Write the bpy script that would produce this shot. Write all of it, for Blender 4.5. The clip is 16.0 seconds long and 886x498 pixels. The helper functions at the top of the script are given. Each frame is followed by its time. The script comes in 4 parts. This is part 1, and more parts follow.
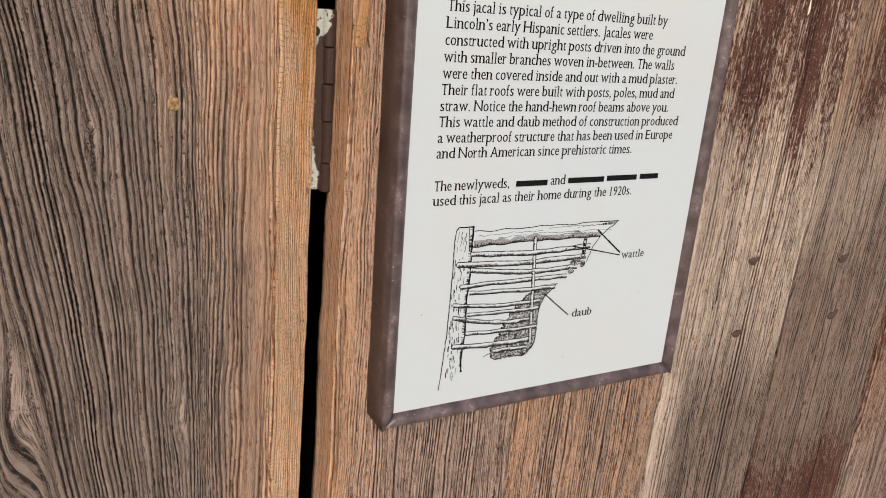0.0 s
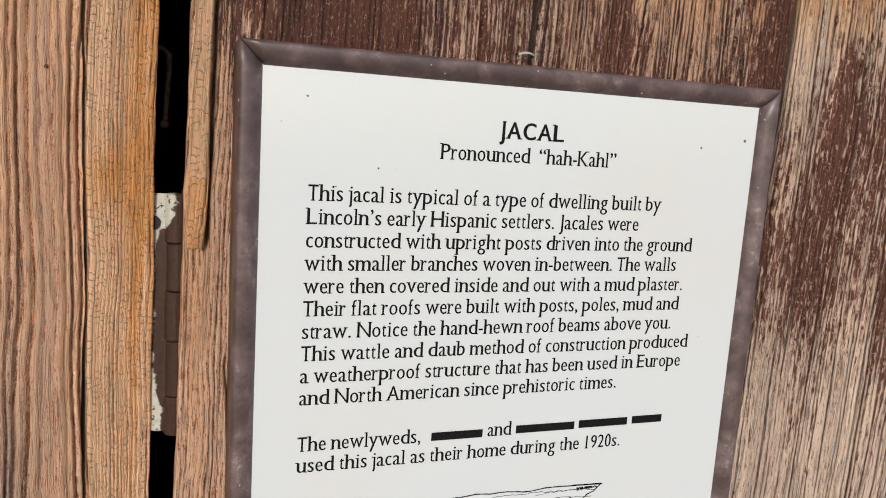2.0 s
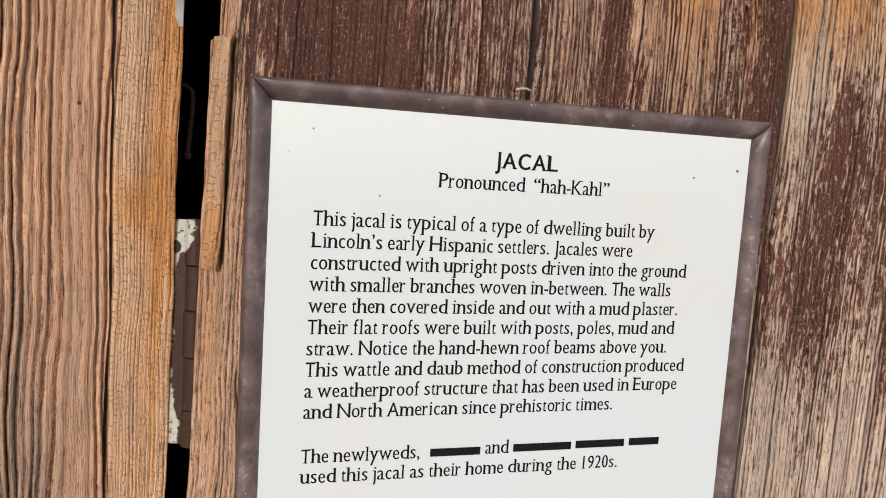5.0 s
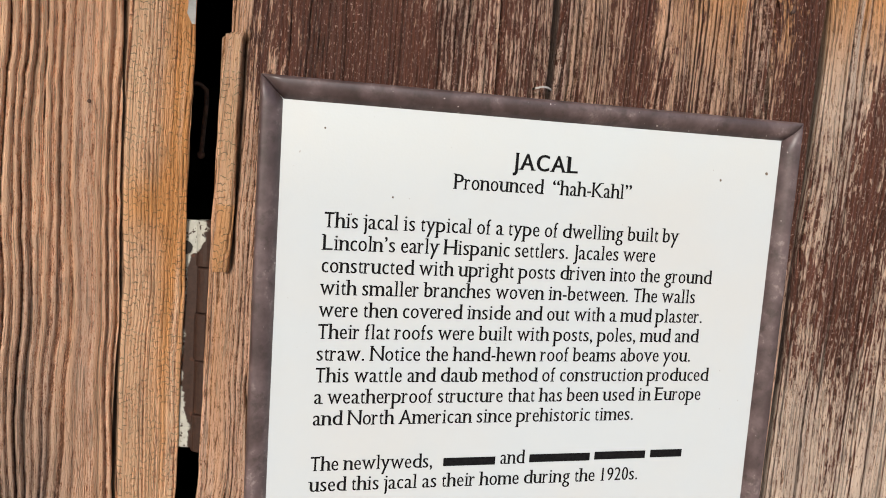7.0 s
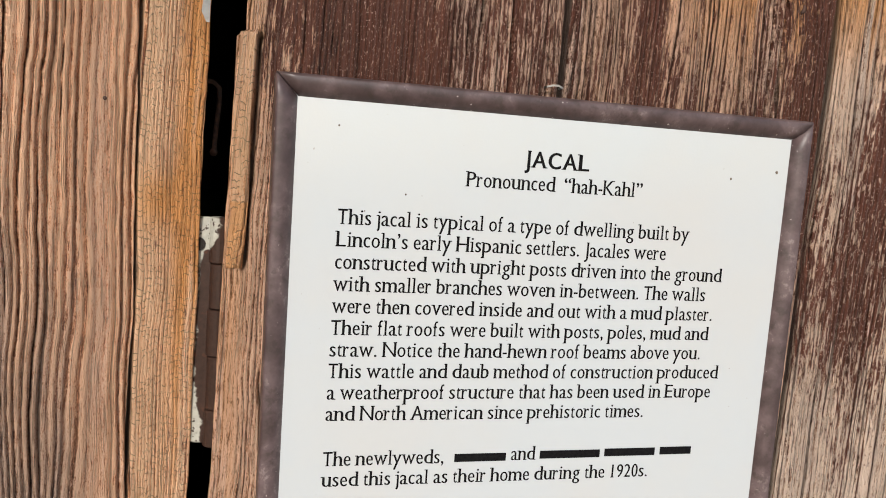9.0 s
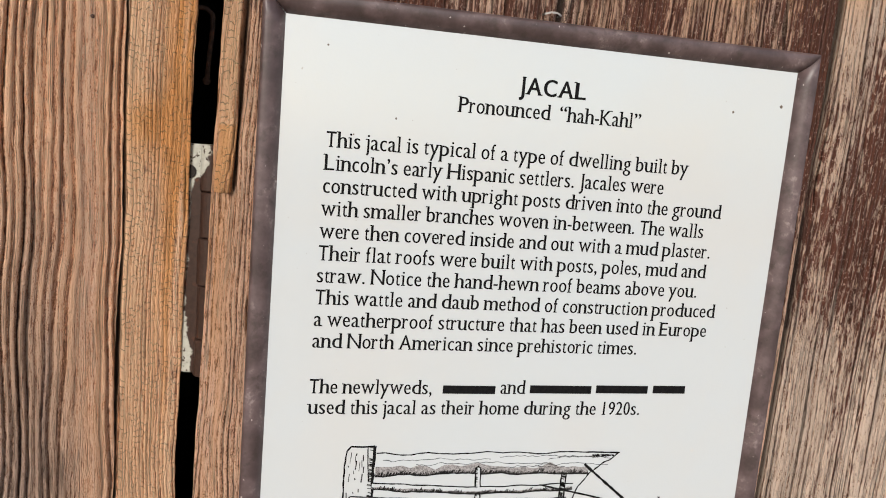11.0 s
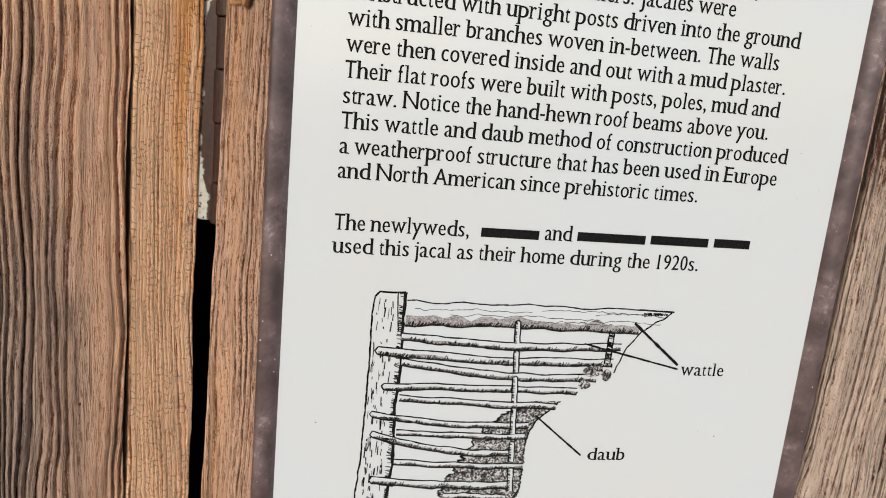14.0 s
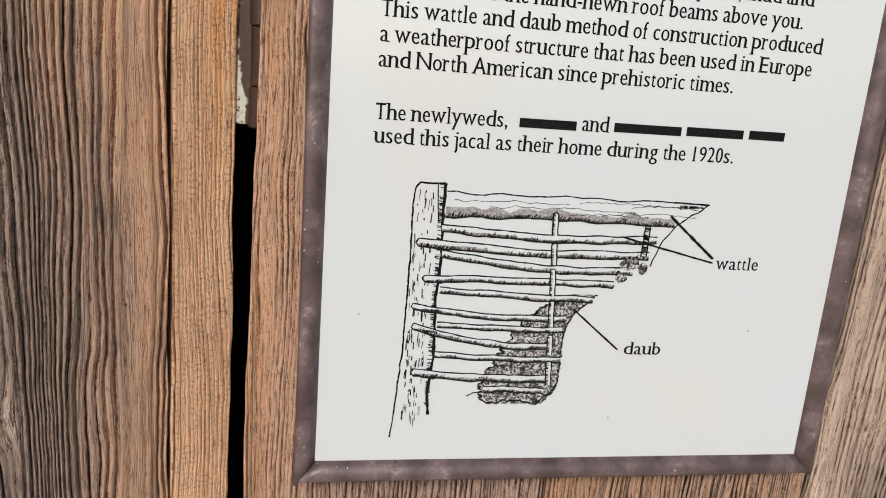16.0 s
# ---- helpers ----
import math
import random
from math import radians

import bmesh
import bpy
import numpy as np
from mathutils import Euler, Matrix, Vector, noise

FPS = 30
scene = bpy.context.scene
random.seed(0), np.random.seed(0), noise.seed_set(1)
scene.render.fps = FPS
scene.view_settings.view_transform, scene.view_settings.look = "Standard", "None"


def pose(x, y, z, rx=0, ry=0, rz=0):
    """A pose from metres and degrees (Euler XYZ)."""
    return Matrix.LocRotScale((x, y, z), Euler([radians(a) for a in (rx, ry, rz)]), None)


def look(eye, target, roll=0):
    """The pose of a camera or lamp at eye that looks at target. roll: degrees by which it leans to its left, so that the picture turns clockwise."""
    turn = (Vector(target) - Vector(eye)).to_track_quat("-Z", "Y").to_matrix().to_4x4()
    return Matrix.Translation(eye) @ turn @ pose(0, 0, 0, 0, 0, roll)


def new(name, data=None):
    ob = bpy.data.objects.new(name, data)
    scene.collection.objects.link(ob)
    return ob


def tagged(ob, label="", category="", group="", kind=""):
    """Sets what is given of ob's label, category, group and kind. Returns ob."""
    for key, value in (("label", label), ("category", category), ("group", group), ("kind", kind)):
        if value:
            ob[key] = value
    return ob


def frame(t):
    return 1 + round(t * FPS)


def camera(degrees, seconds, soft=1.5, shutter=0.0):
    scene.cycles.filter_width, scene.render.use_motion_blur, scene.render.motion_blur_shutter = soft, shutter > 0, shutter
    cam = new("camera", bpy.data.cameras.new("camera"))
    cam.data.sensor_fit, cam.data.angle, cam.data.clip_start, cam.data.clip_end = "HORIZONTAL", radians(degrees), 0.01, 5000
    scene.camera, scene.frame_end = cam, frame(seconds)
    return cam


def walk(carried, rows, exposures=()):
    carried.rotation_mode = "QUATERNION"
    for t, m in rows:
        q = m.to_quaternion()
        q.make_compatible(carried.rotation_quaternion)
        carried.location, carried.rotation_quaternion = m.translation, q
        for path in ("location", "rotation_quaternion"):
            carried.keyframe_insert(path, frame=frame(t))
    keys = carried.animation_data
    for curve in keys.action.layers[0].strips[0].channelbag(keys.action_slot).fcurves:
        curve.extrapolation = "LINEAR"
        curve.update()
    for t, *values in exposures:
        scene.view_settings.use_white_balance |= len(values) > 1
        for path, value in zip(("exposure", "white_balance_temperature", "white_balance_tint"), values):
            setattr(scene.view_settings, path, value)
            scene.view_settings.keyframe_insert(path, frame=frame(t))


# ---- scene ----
import collections

cam = camera(60.2, 16.0, soft=1.0)
PATH = [
    (0, (-0.177, -0.371, 1.54), (0.725, 1.303, 0.92), 4.4),
    (0.5, (-0.113, -0.331, 1.546), (0.697, 1.416, 1.007), 3.5),
    (1, (-0.062, -0.31, 1.542), (0.667, 1.497, 1.094), 3.1),
    (1.5, (-0.038, -0.279, 1.555), (0.653, 1.561, 1.188), 3.3),
    (2, (-0.03, -0.279, 1.563), (0.627, 1.585, 1.256), 3.7),
    (2.5, (-0.035, -0.286, 1.567), (0.592, 1.595, 1.31), 4.1),
    (3, (-0.039, -0.295, 1.566), (0.582, 1.593, 1.341), 4.3),
    (3.5, (-0.039, -0.297, 1.563), (0.566, 1.597, 1.35), 4.3),
    (4, (-0.032, -0.301, 1.561), (0.56, 1.598, 1.347), 4.0),
    (6.5, (-0.014, -0.298, 1.562), (0.484, 1.626, 1.337), 3.8),
    (7, (-0.012, -0.293, 1.562), (0.476, 1.633, 1.338), 3.9),
    (7.5, (-0.008, -0.298, 1.56), (0.479, 1.63, 1.341), 3.9),
    (8, (-0.015, -0.295, 1.562), (0.463, 1.635, 1.339), 3.9),
    (8.5, (-0.017, -0.294, 1.562), (0.468, 1.633, 1.341), 4.0),
    (11, (-0.004, -0.294, 1.542), (0.439, 1.635, 1.252), 4.9),
    (11.5, (-0.001, -0.292, 1.537), (0.427, 1.636, 1.221), 5.0),
    (12, (-0.001, -0.288, 1.531), (0.411, 1.64, 1.195), 5.2),
    (12.5, (-0.001, -0.285, 1.525), (0.399, 1.643, 1.171), 5.4),
    (13, (0.001, -0.276, 1.508), (0.398, 1.649, 1.138), 5.5),
    (13.5, (-0.001, -0.268, 1.498), (0.386, 1.654, 1.103), 5.5),
    (14, (0.002, -0.272, 1.492), (0.374, 1.648, 1.07), 5.4),
    (14.5, (-0.003, -0.275, 1.485), (0.362, 1.641, 1.042), 5.3),
    (15, (-0.006, -0.277, 1.472), (0.353, 1.638, 1.021), 5.2),
    (15.5, (-0.003, -0.283, 1.465), (0.35, 1.631, 1.003), 4.9),
    (16, (-0.009, -0.282, 1.459), (0.344, 1.629, 0.987), 4.5),
]
walk(cam, [(t, look(eye, target, roll)) for t, eye, target, roll in PATH], [(0.0, 0.76, 6580, 12), (1.0, 0.80, 6580, 12), (2.5, 0.88, 6560, 12), (4.0, 0.92, 6540, 12), (8.5, 0.89, 6560, 12), (11.0, 0.83, 6580, 12), (13.5, 0.79, 6570, 12), (16.0, 0.79, 6580, 12)])

# ---- light: a bright hazy sky, with the veiled sun ahead of the door to the west ----
world = bpy.data.worlds.new("sky")
scene.world = world
world.use_nodes = True
wt = world.node_tree
sky = wt.nodes.new("ShaderNodeTexSky")
sky.sky_type, sky.sun_disc = "NISHITA", False
sky.sun_elevation, sky.sun_rotation = radians(30), radians(202)
wt.nodes["Background"].inputs["Strength"].default_value = 0.10
wt.links.new(sky.outputs[0], wt.nodes["Background"].inputs["Color"])
sun_data = bpy.data.lights.new("sun", "SUN")
sun_data.energy, sun_data.angle, sun_data.color = 2.05, radians(7), (1.0, 0.95, 0.88)
sun = new("sun", sun_data)
sun.matrix_world = look((-2.6, -6.45, 4.2), (0, 0, 0))

# ---- small node language ----


class Nodes:
    def __init__(self, name):
        self.mat = bpy.data.materials.new(name)
        self.mat.use_nodes = True
        self.tree = self.mat.node_tree
        self.bsdf = self.tree.nodes["Principled BSDF"]

    def put(self, socket, value):
        if isinstance(value, bpy.types.NodeSocket):
            self.tree.links.new(value, socket)
        elif value is not None:
            socket.default_value = value

    def attr(self, name):
        n = self.tree.nodes.new("ShaderNodeAttribute")
        n.attribute_name = name
        return n.outputs["Fac"]

    def math(self, op, a, b=None, c=None, clamp=False):
        n = self.tree.nodes.new("ShaderNodeMath")
        n.operation, n.use_clamp = op, clamp
        for s, v in zip(n.inputs, (a, b, c)):
            self.put(s, v)
        return n.outputs[0]

    def coords(self):
        return self.tree.nodes.new("ShaderNodeTexCoord").outputs["Object"]

    def split(self, v):
        n = self.tree.nodes.new("ShaderNodeSeparateXYZ")
        self.put(n.inputs[0], v)
        return n.outputs

    def join(self, x, y, z):
        n = self.tree.nodes.new("ShaderNodeCombineXYZ")
        for s, v in zip(n.inputs, (x, y, z)):
            self.put(s, v)
        return n.outputs[0]

    def noise(self, v, scale, detail=2.0, rough=0.5, distort=0.0):
        n = self.tree.nodes.new("ShaderNodeTexNoise")
        self.put(n.inputs["Vector"], v)
        for key, val in (("Scale", scale), ("Detail", detail), ("Roughness", rough), ("Distortion", distort)):
            n.inputs[key].default_value = val
        return n.outputs["Fac"]

    def ramp(self, fac, stops):
        n = self.tree.nodes.new("ShaderNodeValToRGB")
        self.put(n.inputs[0], fac)
        els = n.color_ramp.elements
        while len(els) < len(stops):
            els.new(0.5)
        for e, (at, col) in zip(els, stops):
            e.position = at
            e.color = (*col, 1) if isinstance(col, tuple) else (col, col, col, 1)
        return n.outputs[0]

    def mix(self, fac, a, b, how="MIX"):
        n = self.tree.nodes.new("ShaderNodeMix")
        n.data_type, n.blend_type = "RGBA", how
        self.put(n.inputs[0], fac)
        self.put(n.inputs[6], (*a, 1) if isinstance(a, tuple) else a)
        self.put(n.inputs[7], (*b, 1) if isinstance(b, tuple) else b)
        return n.outputs[2]

    def bump(self, height, dist, strength=1.0, normal=None):
        n = self.tree.nodes.new("ShaderNodeBump")
        n.inputs["Distance"].default_value, n.inputs["Strength"].default_value = dist, strength
        self.put(n.inputs["Height"], height)
        self.put(n.inputs["Normal"], normal)
        return n.outputs[0]

    def done(self, color, rough, normal=None, **more):
        self.put(self.bsdf.inputs["Base Color"], (*color, 1) if isinstance(color, tuple) else color)
        self.put(self.bsdf.inputs["Roughness"], rough)
        self.put(self.bsdf.inputs["Normal"], normal)
        for key, val in more.items():
            self.put(self.bsdf.inputs[key.replace("_", " ")], val)
        return self.mat


def step(n, fac, lo, hi):
    m = n.tree.nodes.new("ShaderNodeMapRange")
    m.interpolation_type = "SMOOTHSTEP"
    n.put(m.inputs[0], fac)
    m.inputs[1].default_value, m.inputs[2].default_value = lo, hi
    return m.outputs[0]


# ---- materials ----
def wood(name, warm, grey, paint=((0.060, 0.020, 0.012), (0.270, 0.103, 0.066)), rough=0.72, orange=(0.90, 0.40, 0.11), hair=1.0, crackle=0.0, pale=0.82):
    """Weathered softwood. Attributes of the board: wu (grain coordinate), p (ring count), c (splits and shaded sides),
    tone (grey to warm), paint (how much old paint is left), rust (orange stain)."""
    n = Nodes(name)
    x, y, z = n.split(n.coords())
    wu = n.math("MULTIPLY", n.attr("wu"), 1000.0)
    zz = n.math("MULTIPLY", z, 1000.0)

    def streak(across, up, layer, detail=2, rough_=0.55):
        return n.noise(n.join(n.math("MULTIPLY", wu, across), layer, n.math("MULTIPLY", zz, up)), 1.0, detail, rough_)

    def off(v, k):
        return n.math("MULTIPLY", n.math("SUBTRACT", v, 0.5), k)

    def sum_(*terms):
        total = terms[0]
        for t in terms[1:]:
            total = n.math("ADD", total, t)
        return total

    ring_n = n.math("FLOOR", n.math("ADD", n.attr("p"), 0.5))
    to_ring = n.math("ABSOLUTE", n.math("SUBTRACT", n.attr("p"), ring_n))
    dice = n.tree.nodes.new("ShaderNodeTexWhiteNoise")
    dice.noise_dimensions = "1D"
    n.put(dice.inputs["W"], ring_n)
    dice = dice.outputs["Value"]
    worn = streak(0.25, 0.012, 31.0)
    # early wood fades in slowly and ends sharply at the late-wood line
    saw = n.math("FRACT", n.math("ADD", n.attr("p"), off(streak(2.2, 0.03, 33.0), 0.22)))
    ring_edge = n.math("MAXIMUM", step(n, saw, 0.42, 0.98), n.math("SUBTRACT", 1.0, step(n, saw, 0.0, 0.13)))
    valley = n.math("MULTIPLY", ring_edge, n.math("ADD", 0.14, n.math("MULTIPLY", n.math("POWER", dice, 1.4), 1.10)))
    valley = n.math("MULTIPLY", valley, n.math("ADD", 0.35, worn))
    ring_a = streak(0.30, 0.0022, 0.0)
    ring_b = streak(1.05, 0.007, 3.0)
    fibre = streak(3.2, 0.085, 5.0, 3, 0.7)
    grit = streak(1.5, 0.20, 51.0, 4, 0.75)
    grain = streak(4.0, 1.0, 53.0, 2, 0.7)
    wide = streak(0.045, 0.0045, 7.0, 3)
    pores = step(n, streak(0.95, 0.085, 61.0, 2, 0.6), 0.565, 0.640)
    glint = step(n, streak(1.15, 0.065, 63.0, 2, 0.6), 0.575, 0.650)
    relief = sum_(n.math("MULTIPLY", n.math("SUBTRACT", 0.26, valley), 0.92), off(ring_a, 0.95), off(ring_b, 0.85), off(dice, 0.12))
    # grain tone plus painted relief shade: lows darken and ridges pale the colour
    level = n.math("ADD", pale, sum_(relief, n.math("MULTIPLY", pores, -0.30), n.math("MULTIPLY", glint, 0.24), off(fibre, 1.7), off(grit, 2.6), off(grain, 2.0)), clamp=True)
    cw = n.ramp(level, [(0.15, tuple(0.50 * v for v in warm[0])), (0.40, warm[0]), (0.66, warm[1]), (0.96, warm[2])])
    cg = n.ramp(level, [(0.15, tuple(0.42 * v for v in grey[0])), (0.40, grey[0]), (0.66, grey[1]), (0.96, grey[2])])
    tone = n.math("ADD", n.attr("tone"), sum_(off(wide, 1.4), off(ring_a, 0.5)), clamp=True)
    col = n.mix(tone, cg, cw)
    rust = n.math("MULTIPLY", n.attr("rust"), step(n, sum_(wide, off(ring_a, 0.9)), 0.30, 0.52))
    col = n.mix(n.math("MULTIPLY", rust, 0.85), col, n.mix(level, tuple(0.45 * v for v in orange), orange))
    # old paint stays in the lows and wears off the ridges
    flake = streak(0.30, 0.034, 11.0, 5, 0.68)
    dash = streak(0.85, 0.13, 13.0, 3, 0.65)
    field = sum_(n.attr("paint"), off(flake, 1.75), off(dash, 2.1), off(grit, 1.0), n.math("MULTIPLY", relief, -0.32))
    film = step(n, field, 0.49, 0.545)
    stain = step(n, n.math("ADD", field, off(grain, 0.5)), 0.22, 0.52)
    mask = n.math("MAXIMUM", film, n.math("MULTIPLY", stain, 0.50))
    pcol = n.mix(n.math("ADD", 0.5, sum_(off(fibre, 1.3), off(wide, 0.9), off(ring_b, 1.1), off(grit, 1.2)), clamp=True), paint[0], paint[1])
    speck = step(n, streak(1.5, 0.55, 17.0, 2, 0.75), 0.605, 0.645)
    pcol = n.mix(n.math("MULTIPLY", speck, 0.85), pcol, (0.80, 0.56, 0.44))
    col = n.mix(mask, col, pcol)
    bare = n.math("SUBTRACT", 1.0, n.math("MULTIPLY", mask, 0.25))

    def hairline(across, up, layer, width, lo):
        line = n.math("ABSOLUTE", n.math("SUBTRACT", n.math("ADD", streak(across, up, layer, 2, 0.4), n.math("MULTIPLY", off(grit, 0.05), 1.0)), 0.5))
        on = step(n, streak(across * 0.5, up * 3.0, layer + 0.5), lo, lo + 0.08)
        return n.math("MULTIPLY", n.math("SUBTRACT", 1.0, step(n, line, 0.25 * width, width)), on)

    # drying cracks follow single rings and come and go along them
    pick = n.tree.nodes.new("ShaderNodeTexWhiteNoise")
    pick.noise_dimensions = "1D"
    n.put(pick.inputs["W"], n.math("ADD", ring_n, 0.37))
    along = n.noise(n.join(n.math("MULTIPLY", ring_n, 3.1), 21.0, n.math("MULTIPLY", zz, 0.011)), 1.0, 2, 0.5)
    gape = n.math("MULTIPLY", step(n, along, 0.40, 0.62), 0.115 * hair)
    near = n.math("ADD", to_ring, off(grit, 0.06))
    lines = n.math("SUBTRACT", 1.0, step(n, n.math("SUBTRACT", near, gape), -0.035, 0.055))
    lines = n.math("MULTIPLY", lines, step(n, pick.outputs["Value"], 0.56, 0.70))
    lines = n.math("MULTIPLY", lines, step(n, along, 0.38, 0.46))
    lines = n.math("MAXIMUM", lines, n.math("MULTIPLY", hairline(0.75, 0.0060, 29.0, 0.030 * hair, 0.50), 0.70))
    lines = n.math("MAXIMUM", lines, n.math("MULTIPLY", hairline(1.9, 0.0180, 35.0, 0.060 * hair, 0.52), 0.7))
    lines = n.math("MULTIPLY", lines, 0.92)
    lines = n.math("MULTIPLY", lines, bare)
    lines = n.math("MULTIPLY", lines, n.math("SUBTRACT", 1.0, n.math("MULTIPLY", tone, 0.28)))  # the younger warm wood is less cracked
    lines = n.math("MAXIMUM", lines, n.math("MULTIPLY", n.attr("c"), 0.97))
    if crackle:
        cell = n.math("FLOOR", n.attr("p"))
        toss = n.tree.nodes.new("ShaderNodeTexWhiteNoise")
        toss.noise_dimensions = "1D"
        n.put(toss.inputs["W"], n.math("ADD", cell, 0.61))
        phase = sum_(n.math("MULTIPLY", zz, 0.36), n.math("MULTIPLY", toss.outputs["Value"], 0.8), off(streak(0.45, 0.06, 41.0), 2.4), off(grit, 0.25))
        gap_ = n.math("ABSOLUTE", n.math("SUBTRACT", n.math("FRACT", phase), 0.5))
        net = n.math("SUBTRACT", 1.0, step(n, gap_, 0.025, 0.095))
        net = n.math("MULTIPLY", net, step(n, n.noise(n.join(n.math("MULTIPLY", cell, 2.7), 43.0, n.math("MULTIPLY", zz, 0.14)), 1.0, 1), 0.46, 0.54))
        lines = n.math("MAXIMUM", lines, n.math("MULTIPLY", net, crackle))
    # cracks, splits and joint sides: the shade within them is coloured near black
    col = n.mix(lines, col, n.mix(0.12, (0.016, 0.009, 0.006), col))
    height = sum_(relief, n.math("MULTIPLY", fibre, 0.65), n.math("MULTIPLY", grit, 2.0), n.math("MULTIPLY", grain, 1.1), n.math("MULTIPLY", mask, 0.12), n.math("MULTIPLY", lines, -1.2), n.math("MULTIPLY", pores, -0.45))
    nrm = n.bump(height, 0.0022, 1.0)
    r = n.math("SUBTRACT", rough, n.math("MULTIPLY", mask, 0.20))
    return n.done(col, r, nrm, Specular_IOR_Level=0.35)


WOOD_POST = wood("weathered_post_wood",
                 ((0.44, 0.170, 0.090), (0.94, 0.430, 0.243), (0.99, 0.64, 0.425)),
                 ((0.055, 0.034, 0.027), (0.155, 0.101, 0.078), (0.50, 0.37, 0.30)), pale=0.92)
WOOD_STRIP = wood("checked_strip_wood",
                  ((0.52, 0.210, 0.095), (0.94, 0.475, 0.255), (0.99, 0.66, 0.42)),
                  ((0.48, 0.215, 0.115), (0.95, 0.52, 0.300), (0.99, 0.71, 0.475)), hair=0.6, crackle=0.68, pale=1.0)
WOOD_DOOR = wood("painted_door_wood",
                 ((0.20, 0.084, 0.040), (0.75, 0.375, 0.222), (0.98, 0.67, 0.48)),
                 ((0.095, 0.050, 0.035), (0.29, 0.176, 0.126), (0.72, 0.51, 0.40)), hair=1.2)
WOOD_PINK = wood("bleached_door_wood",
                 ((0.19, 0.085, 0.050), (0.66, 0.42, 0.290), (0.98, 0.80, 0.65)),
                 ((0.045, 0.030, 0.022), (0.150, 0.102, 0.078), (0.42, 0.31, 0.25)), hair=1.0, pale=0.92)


def plain(name, a, b, scale, rough, bump=0.0, metal=0.0, **more):
    n = Nodes(name)
    f = n.noise(n.coords(), scale, 4, 0.6)
    col = n.mix(step(n, f, 0.3, 0.7), a, b)
    nrm = n.bump(f, bump) if bump else None
    return n.done(col, rough, nrm, Metallic=metal, **more)


def panel_material():
    n = Nodes("laminated_sign_face")
    v = n.coords()
    big = n.noise(v, 14, 3, 0.6)
    col = n.mix(step(n, big, 0.35, 0.75), (0.455, 0.495, 0.513), (0.468, 0.487, 0.486))
    fox = step(n, n.noise(v, 55, 3, 0.6), 0.70, 0.80)
    col = n.mix(n.math("MULTIPLY", fox, 0.35), col, (0.60, 0.47, 0.33))
    speck = step(n, n.noise(v, 520, 1, 0.5), 0.785, 0.80)
    col = n.mix(n.math("MULTIPLY", speck, 0.45), col, (0.20, 0.15, 0.11))
    dust = n.noise(v, 900, 2, 0.6)
    nrm = n.bump(n.math("ADD", dust, n.math("MULTIPLY", big, 3.0)), 0.00006, 0.5)
    r = n.math("ADD", 0.10, n.math("MULTIPLY", dust, 0.12))
    return n.done(col, r, nrm, Specular_IOR_Level=0.9)


def frame_material():
    n = Nodes("brown_sign_moulding")
    v = n.coords()
    f = n.noise(v, 70, 4, 0.62)
    fine = n.noise(v, 420, 3, 0.6)
    col = n.mix(step(n, f, 0.35, 0.72), (0.052, 0.034, 0.034), (0.125, 0.088, 0.088))
    scuff = n.math("MULTIPLY", step(n, f, 0.50, 0.72), step(n, fine, 0.5, 0.68))
    col = n.mix(n.math("MULTIPLY", scuff, 0.55), col, (0.33, 0.28, 0.265))
    nicks = step(n, n.noise(v, 620, 1, 0.5), 0.765, 0.785)
    col = n.mix(n.math("MULTIPLY", nicks, 0.7), col, (0.55, 0.50, 0.47))
    grimy = step(n, n.noise(v, 160, 4, 0.7), 0.52, 0.66)
    col = n.mix(n.math("MULTIPLY", grimy, 0.5), col, (0.030, 0.021, 0.018))
    nrm = n.bump(n.math("ADD", f, fine), 0.00018, 0.45)
    return n.done(col, n.math("ADD", 0.32, n.math("MULTIPLY", f, 0.25)), nrm)


def hinge_material():
    n = Nodes("flaking_brown_hinge_paint")
    v = n.coords()
    x, y, z = n.split(v)
    f = n.noise(v, 110, 4, 0.6)
    fine = n.noise(v, 480, 3, 0.65)
    rusty = n.mix(fine, (0.012, 0.008, 0.006), (0.058, 0.030, 0.022))
    rusty = n.mix(step(n, f, 0.6, 0.75), rusty, (0.13, 0.042, 0.018))
    sx = n.math("ADD", x, n.math("MULTIPLY", n.math("SUBTRACT", f, 0.5), 0.010))
    top = n.math("MULTIPLY", step(n, z, 1.506, 1.524), 0.008)
    bare = step(n, n.math("SUBTRACT", n.math("ADD", n.math("ADD", -0.0391, n.math("MULTIPLY", n.math("SUBTRACT", 1.0, step(n, z, 1.436, 1.456)), 0.0032)), top), sx), -0.0004, 0.0006)
    bare = n.math("MULTIPLY", bare, step(n, n.math("ADD", f, n.math("MULTIPLY", top, 40.0)), 0.36, 0.42))
    pale = n.mix(fine, (0.24, 0.25, 0.21), (0.47, 0.47, 0.42))
    pits = step(n, n.noise(v, 700, 1, 0.5), 0.62, 0.68)
    pale = n.mix(pits, pale, (0.05, 0.035, 0.028))
    col = n.mix(bare, rusty, pale)
    nrm = n.bump(n.math("ADD", n.math("MULTIPLY", fine, 0.5), bare), 0.0004, 0.7)
    return n.done(col, 0.42, nrm, Specular_IOR_Level=0.25)


def drawing_material():
    n = Nodes("stippled_daub_print")
    v = n.coords()
    f = n.noise(v, 1100, 3, 0.7)
    g = n.noise(v, 330, 2, 0.6)
    col = n.ramp(n.math("ADD", n.math("MULTIPLY", f, 0.75), n.math("MULTIPLY", g, 0.35)), [(0.47, 0.008), (0.55, 0.09), (0.62, 0.42)])
    return n.done(col, 0.5, Specular_IOR_Level=0.12)


